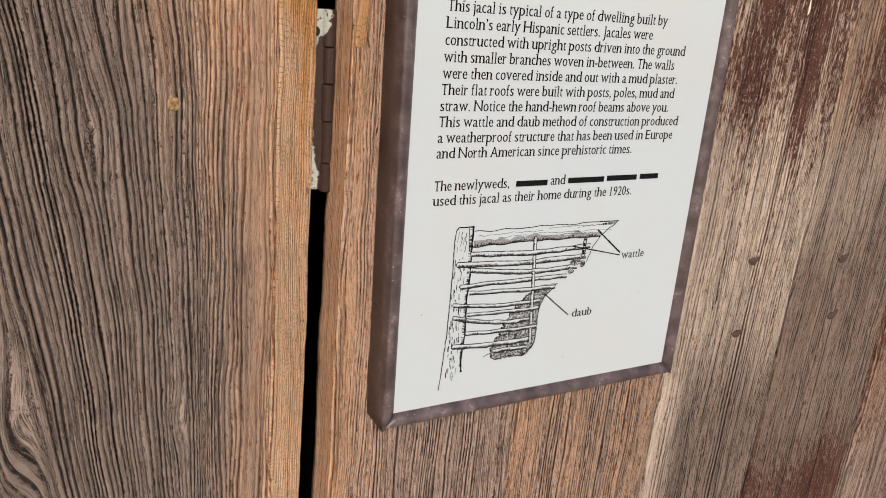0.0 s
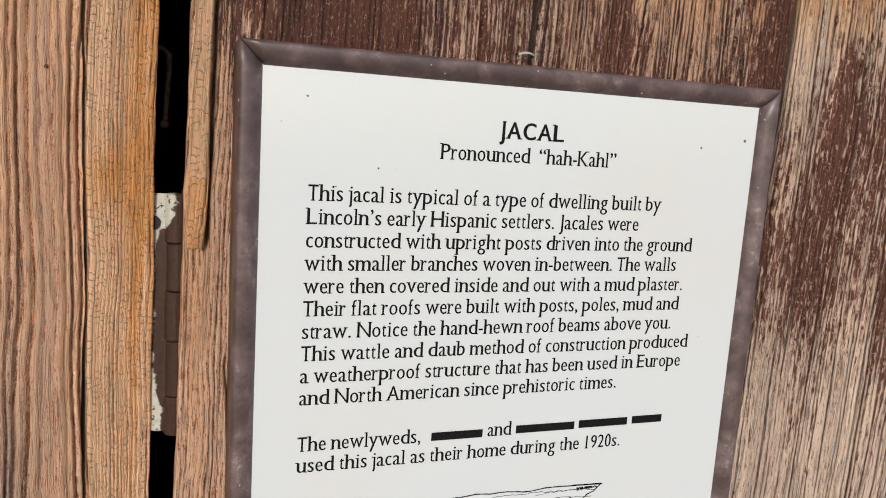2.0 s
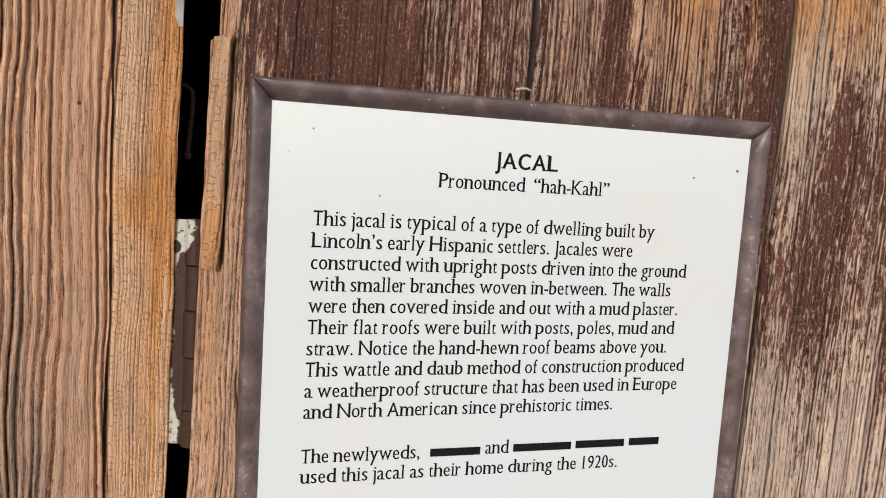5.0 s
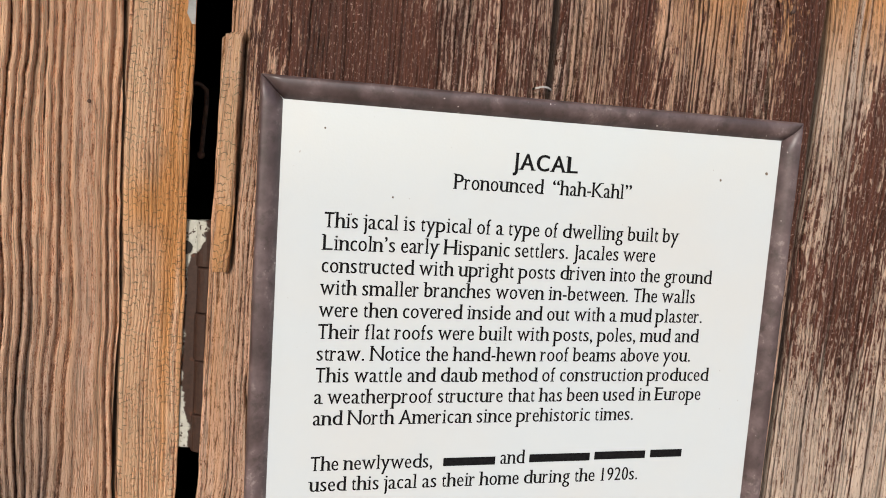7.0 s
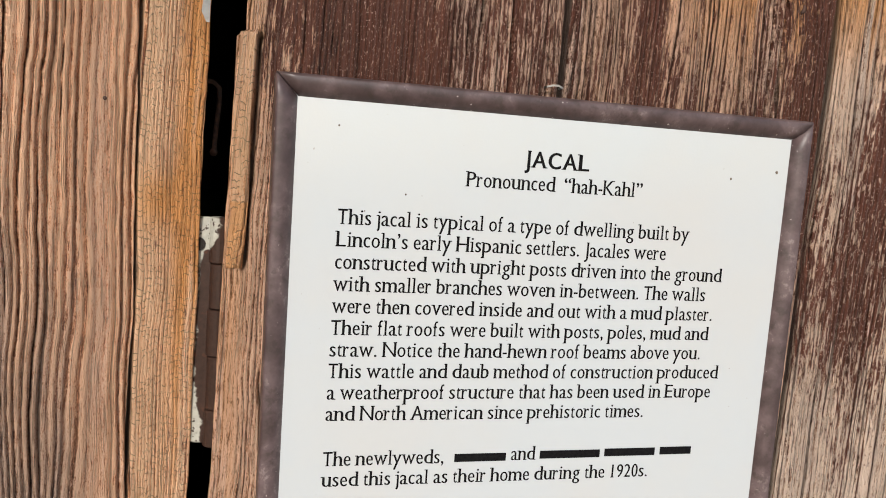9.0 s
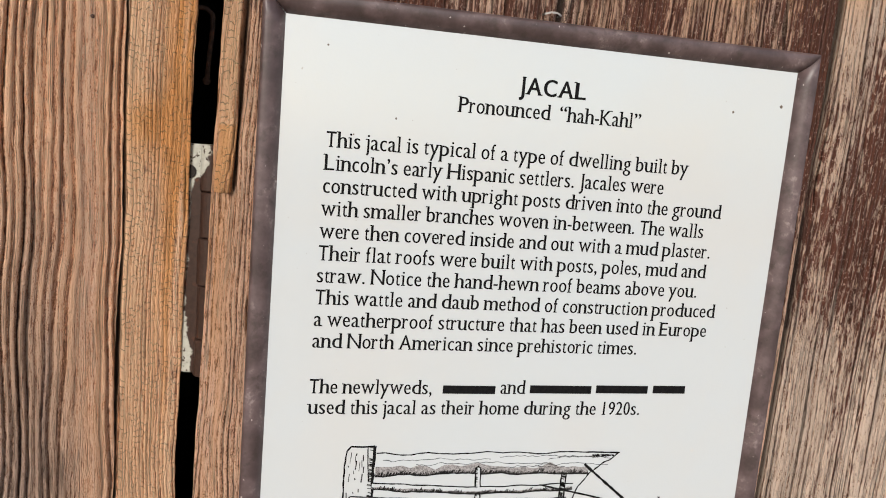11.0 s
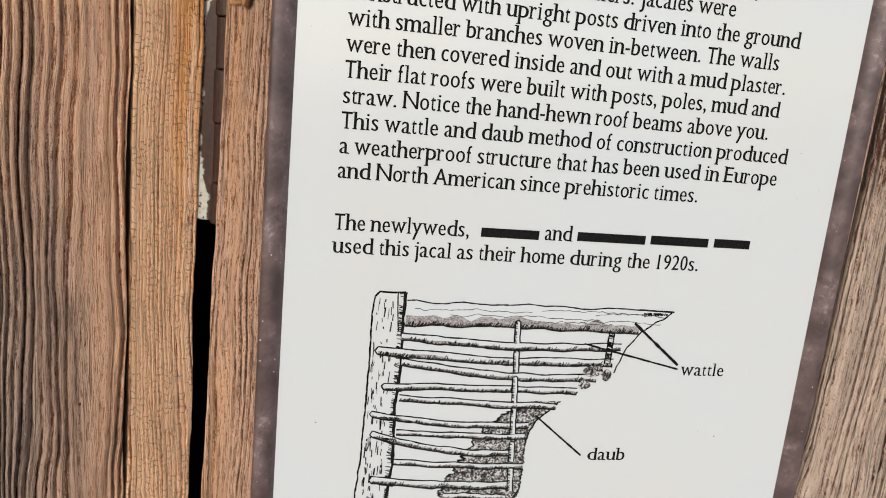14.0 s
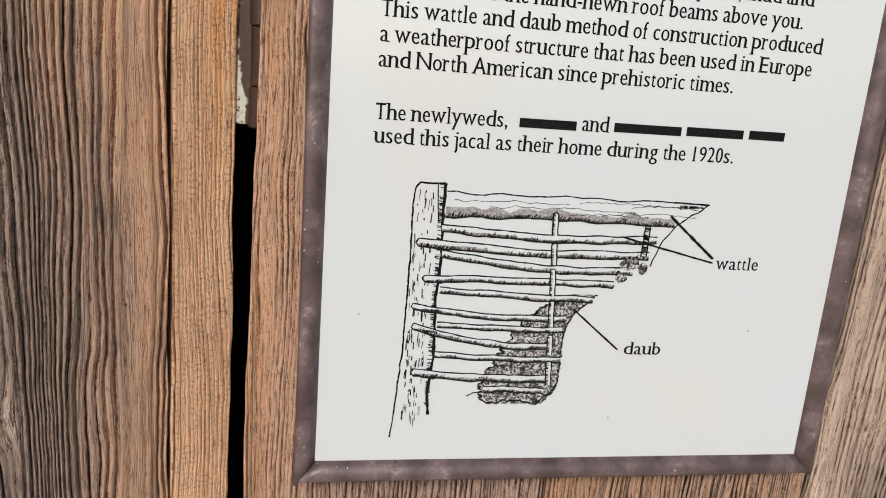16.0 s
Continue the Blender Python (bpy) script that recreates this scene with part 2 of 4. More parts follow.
PANEL = panel_material()
MOULD = frame_material()
HINGE = hinge_material()
INK = plain("black_print", (0.005, 0.005, 0.006), (0.011, 0.011, 0.011), 900, 0.6, Specular_IOR_Level=0.03)
GREY_INK = plain("thin_black_print", (0.008, 0.008, 0.008), (0.022, 0.022, 0.021), 1300, 0.6, Specular_IOR_Level=0.03)
PAPER = plain("unprinted_face", (0.455, 0.495, 0.513), (0.463, 0.498, 0.513), 40, 0.16, Specular_IOR_Level=0.9)
SCREEN = plain("shaded_print", (0.11, 0.105, 0.105), (0.34, 0.33, 0.33), 1500, 0.5, Specular_IOR_Level=0.1)
DAUB = drawing_material()
STEEL = plain("bright_staple_steel", (0.62, 0.60, 0.56), (0.85, 0.83, 0.79), 500, 0.42, 0.0, 0.7)
BRASS = plain("brassy_screw", (0.16, 0.08, 0.03), (0.72, 0.48, 0.24), 700, 0.45, 0.0002, 0.5)
RUST = plain("rusted_nail_iron", (0.035, 0.018, 0.012), (0.085, 0.040, 0.026), 400, 0.75, 0.0004)
PALE_PAINT = plain("pale_paint_flake", (0.52, 0.55, 0.54), (0.66, 0.69, 0.68), 300, 0.6, 0.0003)
CREAM = plain("cream_drip", (0.62, 0.53, 0.42), (0.74, 0.67, 0.57), 300, 0.5, 0.0003)
SPECK = plain("fly_speck", (0.05, 0.035, 0.025), (0.14, 0.10, 0.07), 900, 0.6)
HOLE = plain("hole_shade", (0.008, 0.006, 0.005), (0.015, 0.012, 0.01), 300, 0.9)
DIRT = plain("dry_dirt", (0.30, 0.225, 0.155), (0.44, 0.345, 0.25), 2.0, 0.95, 0.01)
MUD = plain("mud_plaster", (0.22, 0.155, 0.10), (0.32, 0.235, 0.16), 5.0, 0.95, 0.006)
# near-black copy of the mud: the unlit interior's shade is in the colour
SHADE_MUD = plain("shaded_mud_plaster", (0.035, 0.026, 0.020), (0.060, 0.045, 0.034), 5.0, 0.95, 0.006)
ROOF = plain("earth_roof", (0.16, 0.115, 0.08), (0.24, 0.18, 0.125), 4.0, 0.95, 0.006)


# ---- meshes ----
def mesh_object(name, verts, faces, material, parent=None, label="", smooth=False):
    me = bpy.data.meshes.new(name)
    me.from_pydata([tuple(map(float, v)) for v in verts], [], [tuple(map(int, f)) for f in faces])
    me.materials.append(material)
    if smooth:
        me.shade_smooth()
    ob = new(name, me)
    ob.parent = parent
    return tagged(ob, label)


def part(name, bm, material, parent, label="", smooth=False):
    me = bpy.data.meshes.new(name)
    bm.normal_update()
    bm.to_mesh(me)
    bm.free()
    me.materials.append(material)
    if smooth:
        me.shade_smooth()
    ob = new(name, me)
    ob.parent = parent
    return tagged(ob, label)


def block(x0, x1, y0, y1, z0, z1, bevel=0.0):
    bm = bmesh.new()
    bmesh.ops.create_cube(bm, size=1.0)
    for v in bm.verts:
        v.co = Vector((x0 if v.co.x < 0 else x1, y0 if v.co.y < 0 else y1, z0 if v.co.z < 0 else z1))
    if bevel:
        bmesh.ops.bevel(bm, geom=bm.edges[:], offset=bevel, segments=2, affect="EDGES")
    return bm


def vnoise(a, b, seed):
    """Smooth value noise, 0 to 1."""
    table = np.random.RandomState(seed).rand(256, 256)
    i, j = np.floor(a).astype(int), np.floor(b).astype(int)
    fa, fb = a - i, b - j
    fa, fb = fa * fa * (3 - 2 * fa), fb * fb * (3 - 2 * fb)
    t = lambda p, q: table[p & 255, q & 255]
    return (t(i, j) * (1 - fa) + t(i + 1, j) * fa) * (1 - fb) + (t(i, j + 1) * (1 - fa) + t(i + 1, j + 1) * fa) * fb


def sstep(v, lo, hi):
    v = np.clip((v - lo) / (hi - lo), 0, 1)
    return v * v * (3 - 2 * v)


ZREF = 1.44


def board(name, origin, along, s0, s1, z0, z1, thick, material, parent, seed, fields, relief=0.0005, split_depth=0.0016,
          splits=0.5, knots=(), lean=(0.0, 0.0), edge=(0.003, 0.003), dense=(1.03, 1.70), ds=0.0008, dz=0.0026, checks=0.0, wob=0.0008, ring=0.0024, slant=0.0, label="", carve=None, notch=None, side_shade=None):
    """One upright board: a front with real grain relief and splits, rounded edges, sides and a back."""
    ax, ay = along
    nx, ny = ay, -ax
    cols = max(6, int((s1 - s0) / ds))
    s = np.linspace(s0, s1, cols)
    lo, hi = max(z0, dense[0]), min(z1, dense[1])
    z = np.arange(lo, hi + 1e-6, dz)
    if z0 < lo:
        z = np.r_[np.linspace(z0, lo, 16)[:-1], z]
    if z1 > z[-1] + 1e-4:
        z = np.r_[z, np.linspace(z[-1], z1, 10)[1:]]
    S, Z = np.meshgrid(s, z)
    U = S + 0.010 * (vnoise(S / 0.09, Z / 0.30, seed) - 0.5) + 0.004 * (vnoise(S / 0.02, Z / 0.10, seed + 1) - 0.5) + 0.0022 * (vnoise(S / 0.009, Z / 0.032, seed + 16) - 0.5)
    U = U + slant * (Z - ZREF) * sstep(-S, 0.03, 0.14)
    for ks, kz, kr in knots:
        d = ((S - ks) / kr) ** 2 + ((Z - kz) / (2.6 * kr)) ** 2
        U = U - (U - ks) * 0.70 * np.exp(-d)
    P = U / ring + 4.5 * vnoise(U / 0.034, Z / 1.1, seed + 2) + 1.1 * vnoise(U / 0.011, Z / 0.6, seed + 3) + 0.14 * vnoise(U / 0.004, Z / 0.05, seed + 4) + 40
    N = np.round(P).astype(int) & 4095
    amp = np.random.RandomState(seed + 20).rand(4096)[N]
    saw = P - np.floor(P)
    g = 0.78 - 0.75 * np.maximum(sstep(saw, 0.35, 0.98), 1 - sstep(saw, 0.0, 0.16)) * (0.30 + 0.70 * amp ** 1.3) + 0.35 * (vnoise(U / 0.0075, Z / 0.5, seed + 14) - 0.5)
    chance = np.random.RandomState(seed + 21).rand(4096)[N]
    open_ = vnoise(N * 0.73, Z / 0.16, seed + 5)
    c = (1 - sstep(np.abs(P - np.round(P)), 0.02, 0.05 + 0.16 * sstep(open_, 0.4, 0.9))) * (chance < 0.34 * splits) * sstep(open_, 0.36, 0.48)
    if checks:
        tick = np.abs(vnoise(S / 0.0062, Z / 0.0036, seed + 9) - 0.5)
        c = np.maximum(c, checks * (1 - sstep(tick, 0.02, 0.09)) * sstep(vnoise(S / 0.013, Z / 0.03, seed + 10), 0.42, 0.60))
    groove = carve(S, Z) if carve else 0.0
    c = np.maximum(c, groove)
    out = -0.006 * groove + relief * 2 * (g - 0.5) - split_depth * c + 0.0016 * (vnoise(S / 0.05, Z / 0.2, seed + 11) - 0.5)
    for d, r in ((S - s0, edge[0]), (s1 - S, edge[1])):
        t = np.clip(1 - d / max(r, 1e-6), 0, 1)
        out = out - r * (1 - np.sqrt(np.clip(1 - t * t, 0, 1)))
    jag = wob * (vnoise(Z * 0 + 0.5, Z / 0.035, seed + 12) - 0.5) + 0.4 * wob * (vnoise(Z * 0 + 0.5, Z / 0.006, seed + 13) - 0.5)
    fade = (S - s0) / (s1 - s0)
    SS = S + (notch(Z) * np.exp(-(((S - s0) / 0.006) ** 2)) if notch else 0.0) + jag * (1 - fade) - jag[::-1] * fade
    X = origin[0] + SS * ax + out * nx + lean[0] * (Z - ZREF)
    Y = origin[1] + SS * ay + out * ny + lean[1] * (Z - ZREF)
    bx, by = -thick * nx, -thick * ny
    deep = np.linspace(1, 0, 8)[:-1]
    rough_side = 0.0012 * (vnoise(Z[:, :1] / 0.02 + deep * 9, Z[:, :1] / 0.25 + deep * 3, seed + 15) - 0.5)
    side = lambda k, sgn: np.stack([X[:, k, None] + bx * deep + sgn * rough_side * ax, Y[:, k, None] + by * deep + sgn * rough_side * ay, Z[:, k, None] + 0 * deep], -1)
    front = np.stack([X, Y, Z], -1)
    grid = np.concatenate([side(0, 1), front, side(-1, -1)[:, ::-1]], 1)
    rows, n = grid.shape[:2]
    idx = np.arange(rows * n).reshape(rows, n)
    quad = np.stack([idx[:-1, :-1], idx[:-1, 1:], idx[1:, 1:], idx[1:, :-1]], -1).reshape(-1, 4)
    back = np.stack([idx[:-1, -1], idx[:-1, 0], idx[1:, 0], idx[1:, -1]], -1)
    faces = np.concatenate([quad, back])
    me = bpy.data.meshes.new(name)
    me.vertices.add(rows * n)
    me.vertices.foreach_set("co", grid.reshape(-1).astype(np.float32))
    caps = [idx[0, ::-1], idx[-1, :]]
    total = len(faces) * 4 + 2 * n
    me.loops.add(total)
    me.loops.foreach_set("vertex_index", np.concatenate([faces.reshape(-1), *caps]).astype(np.int32))
    me.polygons.add(len(faces) + 2)
    starts = np.r_[np.arange(len(faces)) * 4, len(faces) * 4, len(faces) * 4 + n]
    me.polygons.foreach_set("loop_start", starts.astype(np.int32))
    me.update(calc_edges=True)
    run = {"wu": thick * deep, "p": thick * deep / ring}
    pad = lambda a, w: np.concatenate([a[:, :1] - w, a, (a[:, -1:] + w)[:, ::-1]], 1).reshape(-1).astype(np.float32)
    f = {"tone": 0.5, "paint": 0.0, "rust": 0.0}
    f.update(fields(S, Z, g))
    f.update(wu=U + seed * 0.37, p=P, c=np.clip(c, 0, 1))
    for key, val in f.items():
        # side faces take near-black c values: the joints' shade is put into colour
        if key == "c" and side_shade:
            me.attributes.new(key, "FLOAT", "POINT").data.foreach_set("value", np.concatenate([np.full((rows, len(deep)), side_shade[0]), val, np.full((rows, len(deep)), side_shade[1])], 1).reshape(-1).astype(np.float32))
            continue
        me.attributes.new(key, "FLOAT", "POINT").data.foreach_set("value", pad(np.broadcast_to(np.asarray(val, float), S.shape), run.get(key, 0 * deep)))
    me.materials.append(material)
    me.shade_smooth()
    ob = new(name, me)
    ob.parent = parent
    return tagged(ob, label)


def empty(name, at, label, category, group="", kind=""):
    ob = new(name)
    ob.empty_display_size = 0.05
    ob.location = at
    return tagged(ob, label, category, group, kind)


def adopt(ob, parent):
    """Parents ob, which was built in world places, to parent."""
    ob.parent = parent
    ob.matrix_parent_inverse = Matrix.Translation(parent.location).inverted()
    return ob


# ---- the setting ----
AX = Vector((0.9015, 0.4327))
POST = (-0.0645, 0.0421)
POST_LEAN = (0.0108, -0.0174)


def wall_point(s, d, z):
    """A place s along the hut's front wall, d behind its face."""
    return (POST[0] + s * AX.x - d * AX.y, POST[1] + s * AX.y + d * AX.x, z)


def wall_block(name, s0, s1, d0, d1, z0, z1, material, label, category):
    corners = [(s, d, z) for z in (z0, z1) for s, d in ((s0, d0), (s1, d0), (s1, d1), (s0, d1))]
    faces = [(3, 2, 1, 0), (4, 5, 6, 7), (0, 1, 5, 4), (1, 2, 6, 5), (2, 3, 7, 6), (3, 0, 4, 7)]
    return tagged(mesh_object(name, [wall_point(*c) for c in corners], faces, material), label, category, "", "structure")


bm = bmesh.new()
bmesh.ops.create_grid(bm, x_segments=60, y_segments=60, size=400)
for v in bm.verts:
    v.co.z = 0.0 if v.co.length < 30 else 1.5 * (noise.noise(v.co * 0.01) - 0.2)
tagged(part("ground", bm, DIRT, None), "dry bare dirt yard in front of the hut", "ground", "", "structure")
wall_block("wall_front_west", -2.2, -0.300, 0.03, 0.30, 0, 2.3, MUD, "mud-plastered front wall beside the plank door", "wall")
wall_block("wall_front_east", 0.82, 2.8, 0.03, 0.30, 0, 2.3, MUD, "mud-plastered front wall beyond the doorway", "wall")
wall_block("wall_front_lintel", -0.300, 0.82, 0.05, 0.30, 2.06, 2.3, MUD, "mud-plastered wall over the doorway", "wall")
# unseen room added behind the door to keep its gap black
wall_block("wall_west", -2.2, -1.9, 0.30, 3.6, 0, 2.3, SHADE_MUD, "mud side wall of the hut, darkened as an unlit interior", "wall")
wall_block("wall_east", 2.5, 2.8, 0.30, 3.6, 0, 2.3, SHADE_MUD, "mud side wall of the hut, darkened as an unlit interior", "wall")
wall_block("wall_back", -2.2, 2.8, 3.6, 3.9, 0, 2.3, SHADE_MUD, "mud back wall of the hut, darkened as an unlit interior", "wall")
wall_block("floor", -1.9, 2.5, 0.30, 3.6, 0.005, 0.03, SHADE_MUD, "packed-earth floor inside the hut, darkened as unlit", "floor")
wall_block("roof_slab", -2.5, 3.1, -0.70, 4.1, 2.3, 2.55, ROOF, "flat earth roof with a deep eave over the door", "roof")




# ---- door post, left of the gap ----
def post_fields(S, Z, g):
    near = sstep(S + 0.02 * (vnoise(S / 0.012, Z / 0.25, 91) - 0.5), -0.125 + 0.42 * (1.53 - Z).clip(0, 0.14), 0.004 + 0.14 * (1.51 - Z).clip(0, 0.12))
    return {"tone": -0.16 + (1.23 - 0.36 * (1 - sstep(Z, 1.35, 1.50))) * near, "rust": 0.22 * near}


def strip_fields(S, Z, g):
    right = sstep(S, 0.010, 0.022)
    rust = 0.14 + 0.95 * right * sstep(Z, 1.36, 1.50) + 0.9 * np.exp(-(((Z - 1.537) / 0.012) ** 2) - ((S - 0.010) / 0.010) ** 2)
    return {"tone": 0.62 + 0.25 * right + 0.5 * (1 - sstep(S, 0.003, 0.0055)), "rust": np.clip(rust, 0, 1)}


post = empty("door_post", wall_point(-0.1, 0.02, 0.0), "weathered grey-brown wooden door post with deep grain beside the door gap", "door post")
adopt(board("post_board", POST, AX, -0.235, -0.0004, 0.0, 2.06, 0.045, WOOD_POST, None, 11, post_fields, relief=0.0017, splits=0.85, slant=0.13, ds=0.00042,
            knots=((-0.104, 1.472, 0.009), (-0.148, 1.345, 0.016), (-0.063, 1.31, 0.006)), lean=POST_LEAN, edge=(0.003, 0.0012), wob=0.0016, ring=0.0031, side_shade=(0.95, 0.95)), post)
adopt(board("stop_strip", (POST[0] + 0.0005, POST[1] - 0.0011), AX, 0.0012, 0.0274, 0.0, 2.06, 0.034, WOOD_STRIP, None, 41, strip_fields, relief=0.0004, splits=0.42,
            lean=POST_LEAN, edge=(0.0026, 0.0016), dz=0.0012, ds=0.0004, wob=0.0018, ring=0.0021, dense=(1.2, 1.70), side_shade=(0.9, 0.9),
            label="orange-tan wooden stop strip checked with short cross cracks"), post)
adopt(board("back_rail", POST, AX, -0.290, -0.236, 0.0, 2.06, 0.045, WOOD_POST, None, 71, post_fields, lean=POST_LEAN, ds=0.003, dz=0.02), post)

# a flake of pale paint left on the strip's edge
bm = bmesh.new()
rim = []
for k in range(15):
    zz = 1.612 + 0.004 * k
    w = 0.0026 + 0.0018 * noise.noise((0, zz * 160, 0)) if k else 0.0006
    for s in (0.0266 - max(w, 0.0006) - 0.0008, 0.0267):
        x, y, _ = wall_point(s, -0.0019, zz)
        rim.append(bm.verts.new((x + POST_LEAN[0] * (zz - ZREF), y + POST_LEAN[1] * (zz - ZREF), zz)))
for k in range(14):
    bm.faces.new((rim[2 * k], rim[2 * k + 1], rim[2 * k + 3], rim[2 * k + 2]))
bmesh.ops.solidify(bm, geom=bm.faces[:], thickness=0.0005)
adopt(part("paint_flake", bm, PALE_PAINT, None, "pale blue-grey flake of old paint"), post)

# ---- the plank door with the sign ----
DOOR_Y = 0.0235
LEAN = (0.019, 0.0)
door = empty("plank_door", (0.3, 0.03, 0.03), "old plank door in worn dark red-brown paint, standing ajar", "door")


def blotch(S, Z, seed, a=0.03, b=0.09):
    return vnoise(S / a, Z / b, seed) - 0.5


def plank_first(S, Z, g):
    top = sstep(Z, 1.545, 1.60)
    paint = -0.35 + 1.40 * top * (0.76 * sstep(S, 0.0, 0.016) + 0.24 * sstep(S, 0.012, 0.045)) * (1 - 0.36 * sstep(S, 0.055, 0.11)) + 0.35 * blotch(S, Z, 5)
    paint = paint + 0.35 * sstep(Z, 1.44, 1.50) * sstep(S, 0.012, 0.022) * (1 - top)
    tone = 1.15 - 0.65 * sstep(S, 0.025, 0.05) - 0.1 * top
    tone = np.where(Z < 1.30, tone - 0.55 + 0.75 * (1 - sstep(S, 0.0, 0.03)), tone)
    return {"tone": tone, "paint": paint, "rust": 0.45 * (1 - sstep(S, 0.002, 0.016))}


def plank_second(S, Z, g):
    top = sstep(Z, 1.50, 1.56)
    bare = sstep(S, 0.030, 0.060) * (1 - sstep(S, 0.100, 0.118)) * sstep(Z + 0.35 * (S - 0.07), 1.585, 1.62)
    paint = -0.30 + top * (0.99 - 0.30 * bare - 0.22 * (1 - sstep(S, 0.02, 0.04)) - 0.25 * sstep(Z, 1.63, 1.67)) + 0.55 * blotch(S, Z, 15, 0.02, 0.06)
    paint = paint + 0.45 * np.exp(-((S - 0.128) / 0.012) ** 2) * sstep(Z, 1.30, 1.42)
    tone = 0.50 - 0.30 * top - 0.25 * top * (1 - sstep(S, 0.02, 0.045)) + 0.55 * sstep(Z, 1.60, 1.65) * sstep(S, 0.03, 0.10)
    return {"tone": tone - 0.45 * (Z < 1.3) + 0.5 * (Z < 1.3) * (1 - sstep(S, 0.008, 0.03)) + 0.1 * blotch(S, Z, 25), "paint": paint, "rust": 0.20 * top + 0.75 * sstep(Z, 1.60, 1.66) * sstep(S, 0.03, 0.10) + 0.25 * (Z < 1.3)}


def plank_third(S, Z, g):
    top = sstep(Z, 1.40, 1.51)
    paint = 0.06 + 0.68 * top - 0.55 * sstep(Z, 1.580, 1.65) - 0.45 * (1 - sstep(Z, 1.20, 1.33)) + 0.55 * blotch(S, Z, 35, 0.018, 0.10)
    paint = paint - 0.30 * (1 - sstep(S, 0.006, 0.022)) * top
    return {"tone": 0.82 - 1.0 * (1 - sstep(Z, 1.18, 1.34)) * sstep(S, 0.0, 0.05), "paint": paint, "rust": 0.05 + 0.10 * top + 0.8 * sstep(Z, 1.60, 1.66)}


def plank_fourth(S, Z, g):
    top = sstep(Z, 1.42, 1.50)
    paint = -0.15 + 0.75 * top + 0.5 * blotch(S, Z, 45, 0.02, 0.10) - 0.3 * (1 - sstep(S, 0.0, 0.04)) * top
    # greyer low and right, more paint low: light falloff put into the colour
    return {"tone": 0.45 - 1.25 * (1 - sstep(Z, 1.22, 1.42)) - 0.3 * sstep(S, 0.05, 0.13), "paint": paint + 0.85 * (1 - sstep(Z, 1.10, 1.24)), "rust": 0.08 + 0.30 * top}


def plank_fifth(S, Z, g):
    # old paint on a grey tone that also holds the dimmer light here
    return {"tone": 0.0, "paint": 0.35 + 0.5 * blotch(S, Z, 55), "rust": 0.3 * sstep(Z, 1.1, 1.25)}


X_AX = (1.0, 0.0)


def first_cracks(S, Z):
    """The groove behind the sliver and two long drying cracks beside the joint."""
    # the sliver's shadow line, cut as a groove and also coloured dark
    sliver = np.exp(-((S - 0.0088 - 0.006 * (Z - 1.56)) / 0.0013) ** 2) * sstep(Z, 1.509, 1.515) * (1 - sstep(Z, 1.604, 1.608))
    wander = 0.0016 * (vnoise(Z * 0 + 3.5, Z / 0.022, 77) - 0.5)
    long_ = np.exp(-((S - 0.1130 - wander) / 0.0007) ** 2) * sstep(Z, 1.57, 1.60)
    short = 0.8 * np.exp(-((S - 0.0990 + wander) / 0.0006) ** 2) * sstep(Z, 1.60, 1.63)
    low = 0.8 * np.exp(-((S - 0.0165 - 0.10 * (1.47 - Z) - wander) / 0.0006) ** 2) * (1 - sstep(Z, 1.455, 1.475)) * sstep(Z, 1.30, 1.34)
    return np.maximum(np.maximum(sliver, long_), np.maximum(short, low))


def second_cracks(S, Z):
    wander = 0.0020 * (vnoise(Z * 0 + 8.5, Z / 0.03, 79) - 0.5)
    return 0.9 * np.exp(-((S - 0.1080 - wander) / 0.0007) ** 2) * sstep(Z, 1.52, 1.60) + 0.7 * np.exp(-((S - 0.0260 + wander) / 0.0007) ** 2) * sstep(Z, 1.59, 1.62)


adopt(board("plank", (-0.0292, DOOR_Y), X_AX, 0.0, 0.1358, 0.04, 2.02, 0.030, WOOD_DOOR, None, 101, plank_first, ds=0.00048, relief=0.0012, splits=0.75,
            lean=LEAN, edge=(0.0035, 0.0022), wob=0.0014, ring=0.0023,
            carve=first_cracks, side_shade=(0.0, 0.95),
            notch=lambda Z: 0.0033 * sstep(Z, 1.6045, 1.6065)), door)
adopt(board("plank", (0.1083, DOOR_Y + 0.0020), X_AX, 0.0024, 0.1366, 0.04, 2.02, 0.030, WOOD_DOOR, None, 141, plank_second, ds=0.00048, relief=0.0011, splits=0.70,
            lean=LEAN, edge=(0.003, 0.005), ring=0.0022, side_shade=(0.95, 0.95), carve=second_cracks), door)
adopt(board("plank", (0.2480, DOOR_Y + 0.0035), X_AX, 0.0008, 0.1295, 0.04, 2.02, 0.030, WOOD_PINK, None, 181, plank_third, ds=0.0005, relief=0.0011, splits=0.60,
            lean=LEAN, edge=(0.0012, 0.003), ring=0.0026, side_shade=(0.95, 0.95)), door)
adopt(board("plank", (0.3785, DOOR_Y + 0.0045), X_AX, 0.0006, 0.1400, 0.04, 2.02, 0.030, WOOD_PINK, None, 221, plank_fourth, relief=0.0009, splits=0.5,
            lean=(0.006, 0.0), edge=(0.0012, 0.003), ring=0.0030, ds=0.0007, side_shade=(0.95, 0.95)), door)
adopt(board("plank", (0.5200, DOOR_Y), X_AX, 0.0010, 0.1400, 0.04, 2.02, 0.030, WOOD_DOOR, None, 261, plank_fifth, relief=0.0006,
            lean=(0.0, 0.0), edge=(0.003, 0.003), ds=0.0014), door)
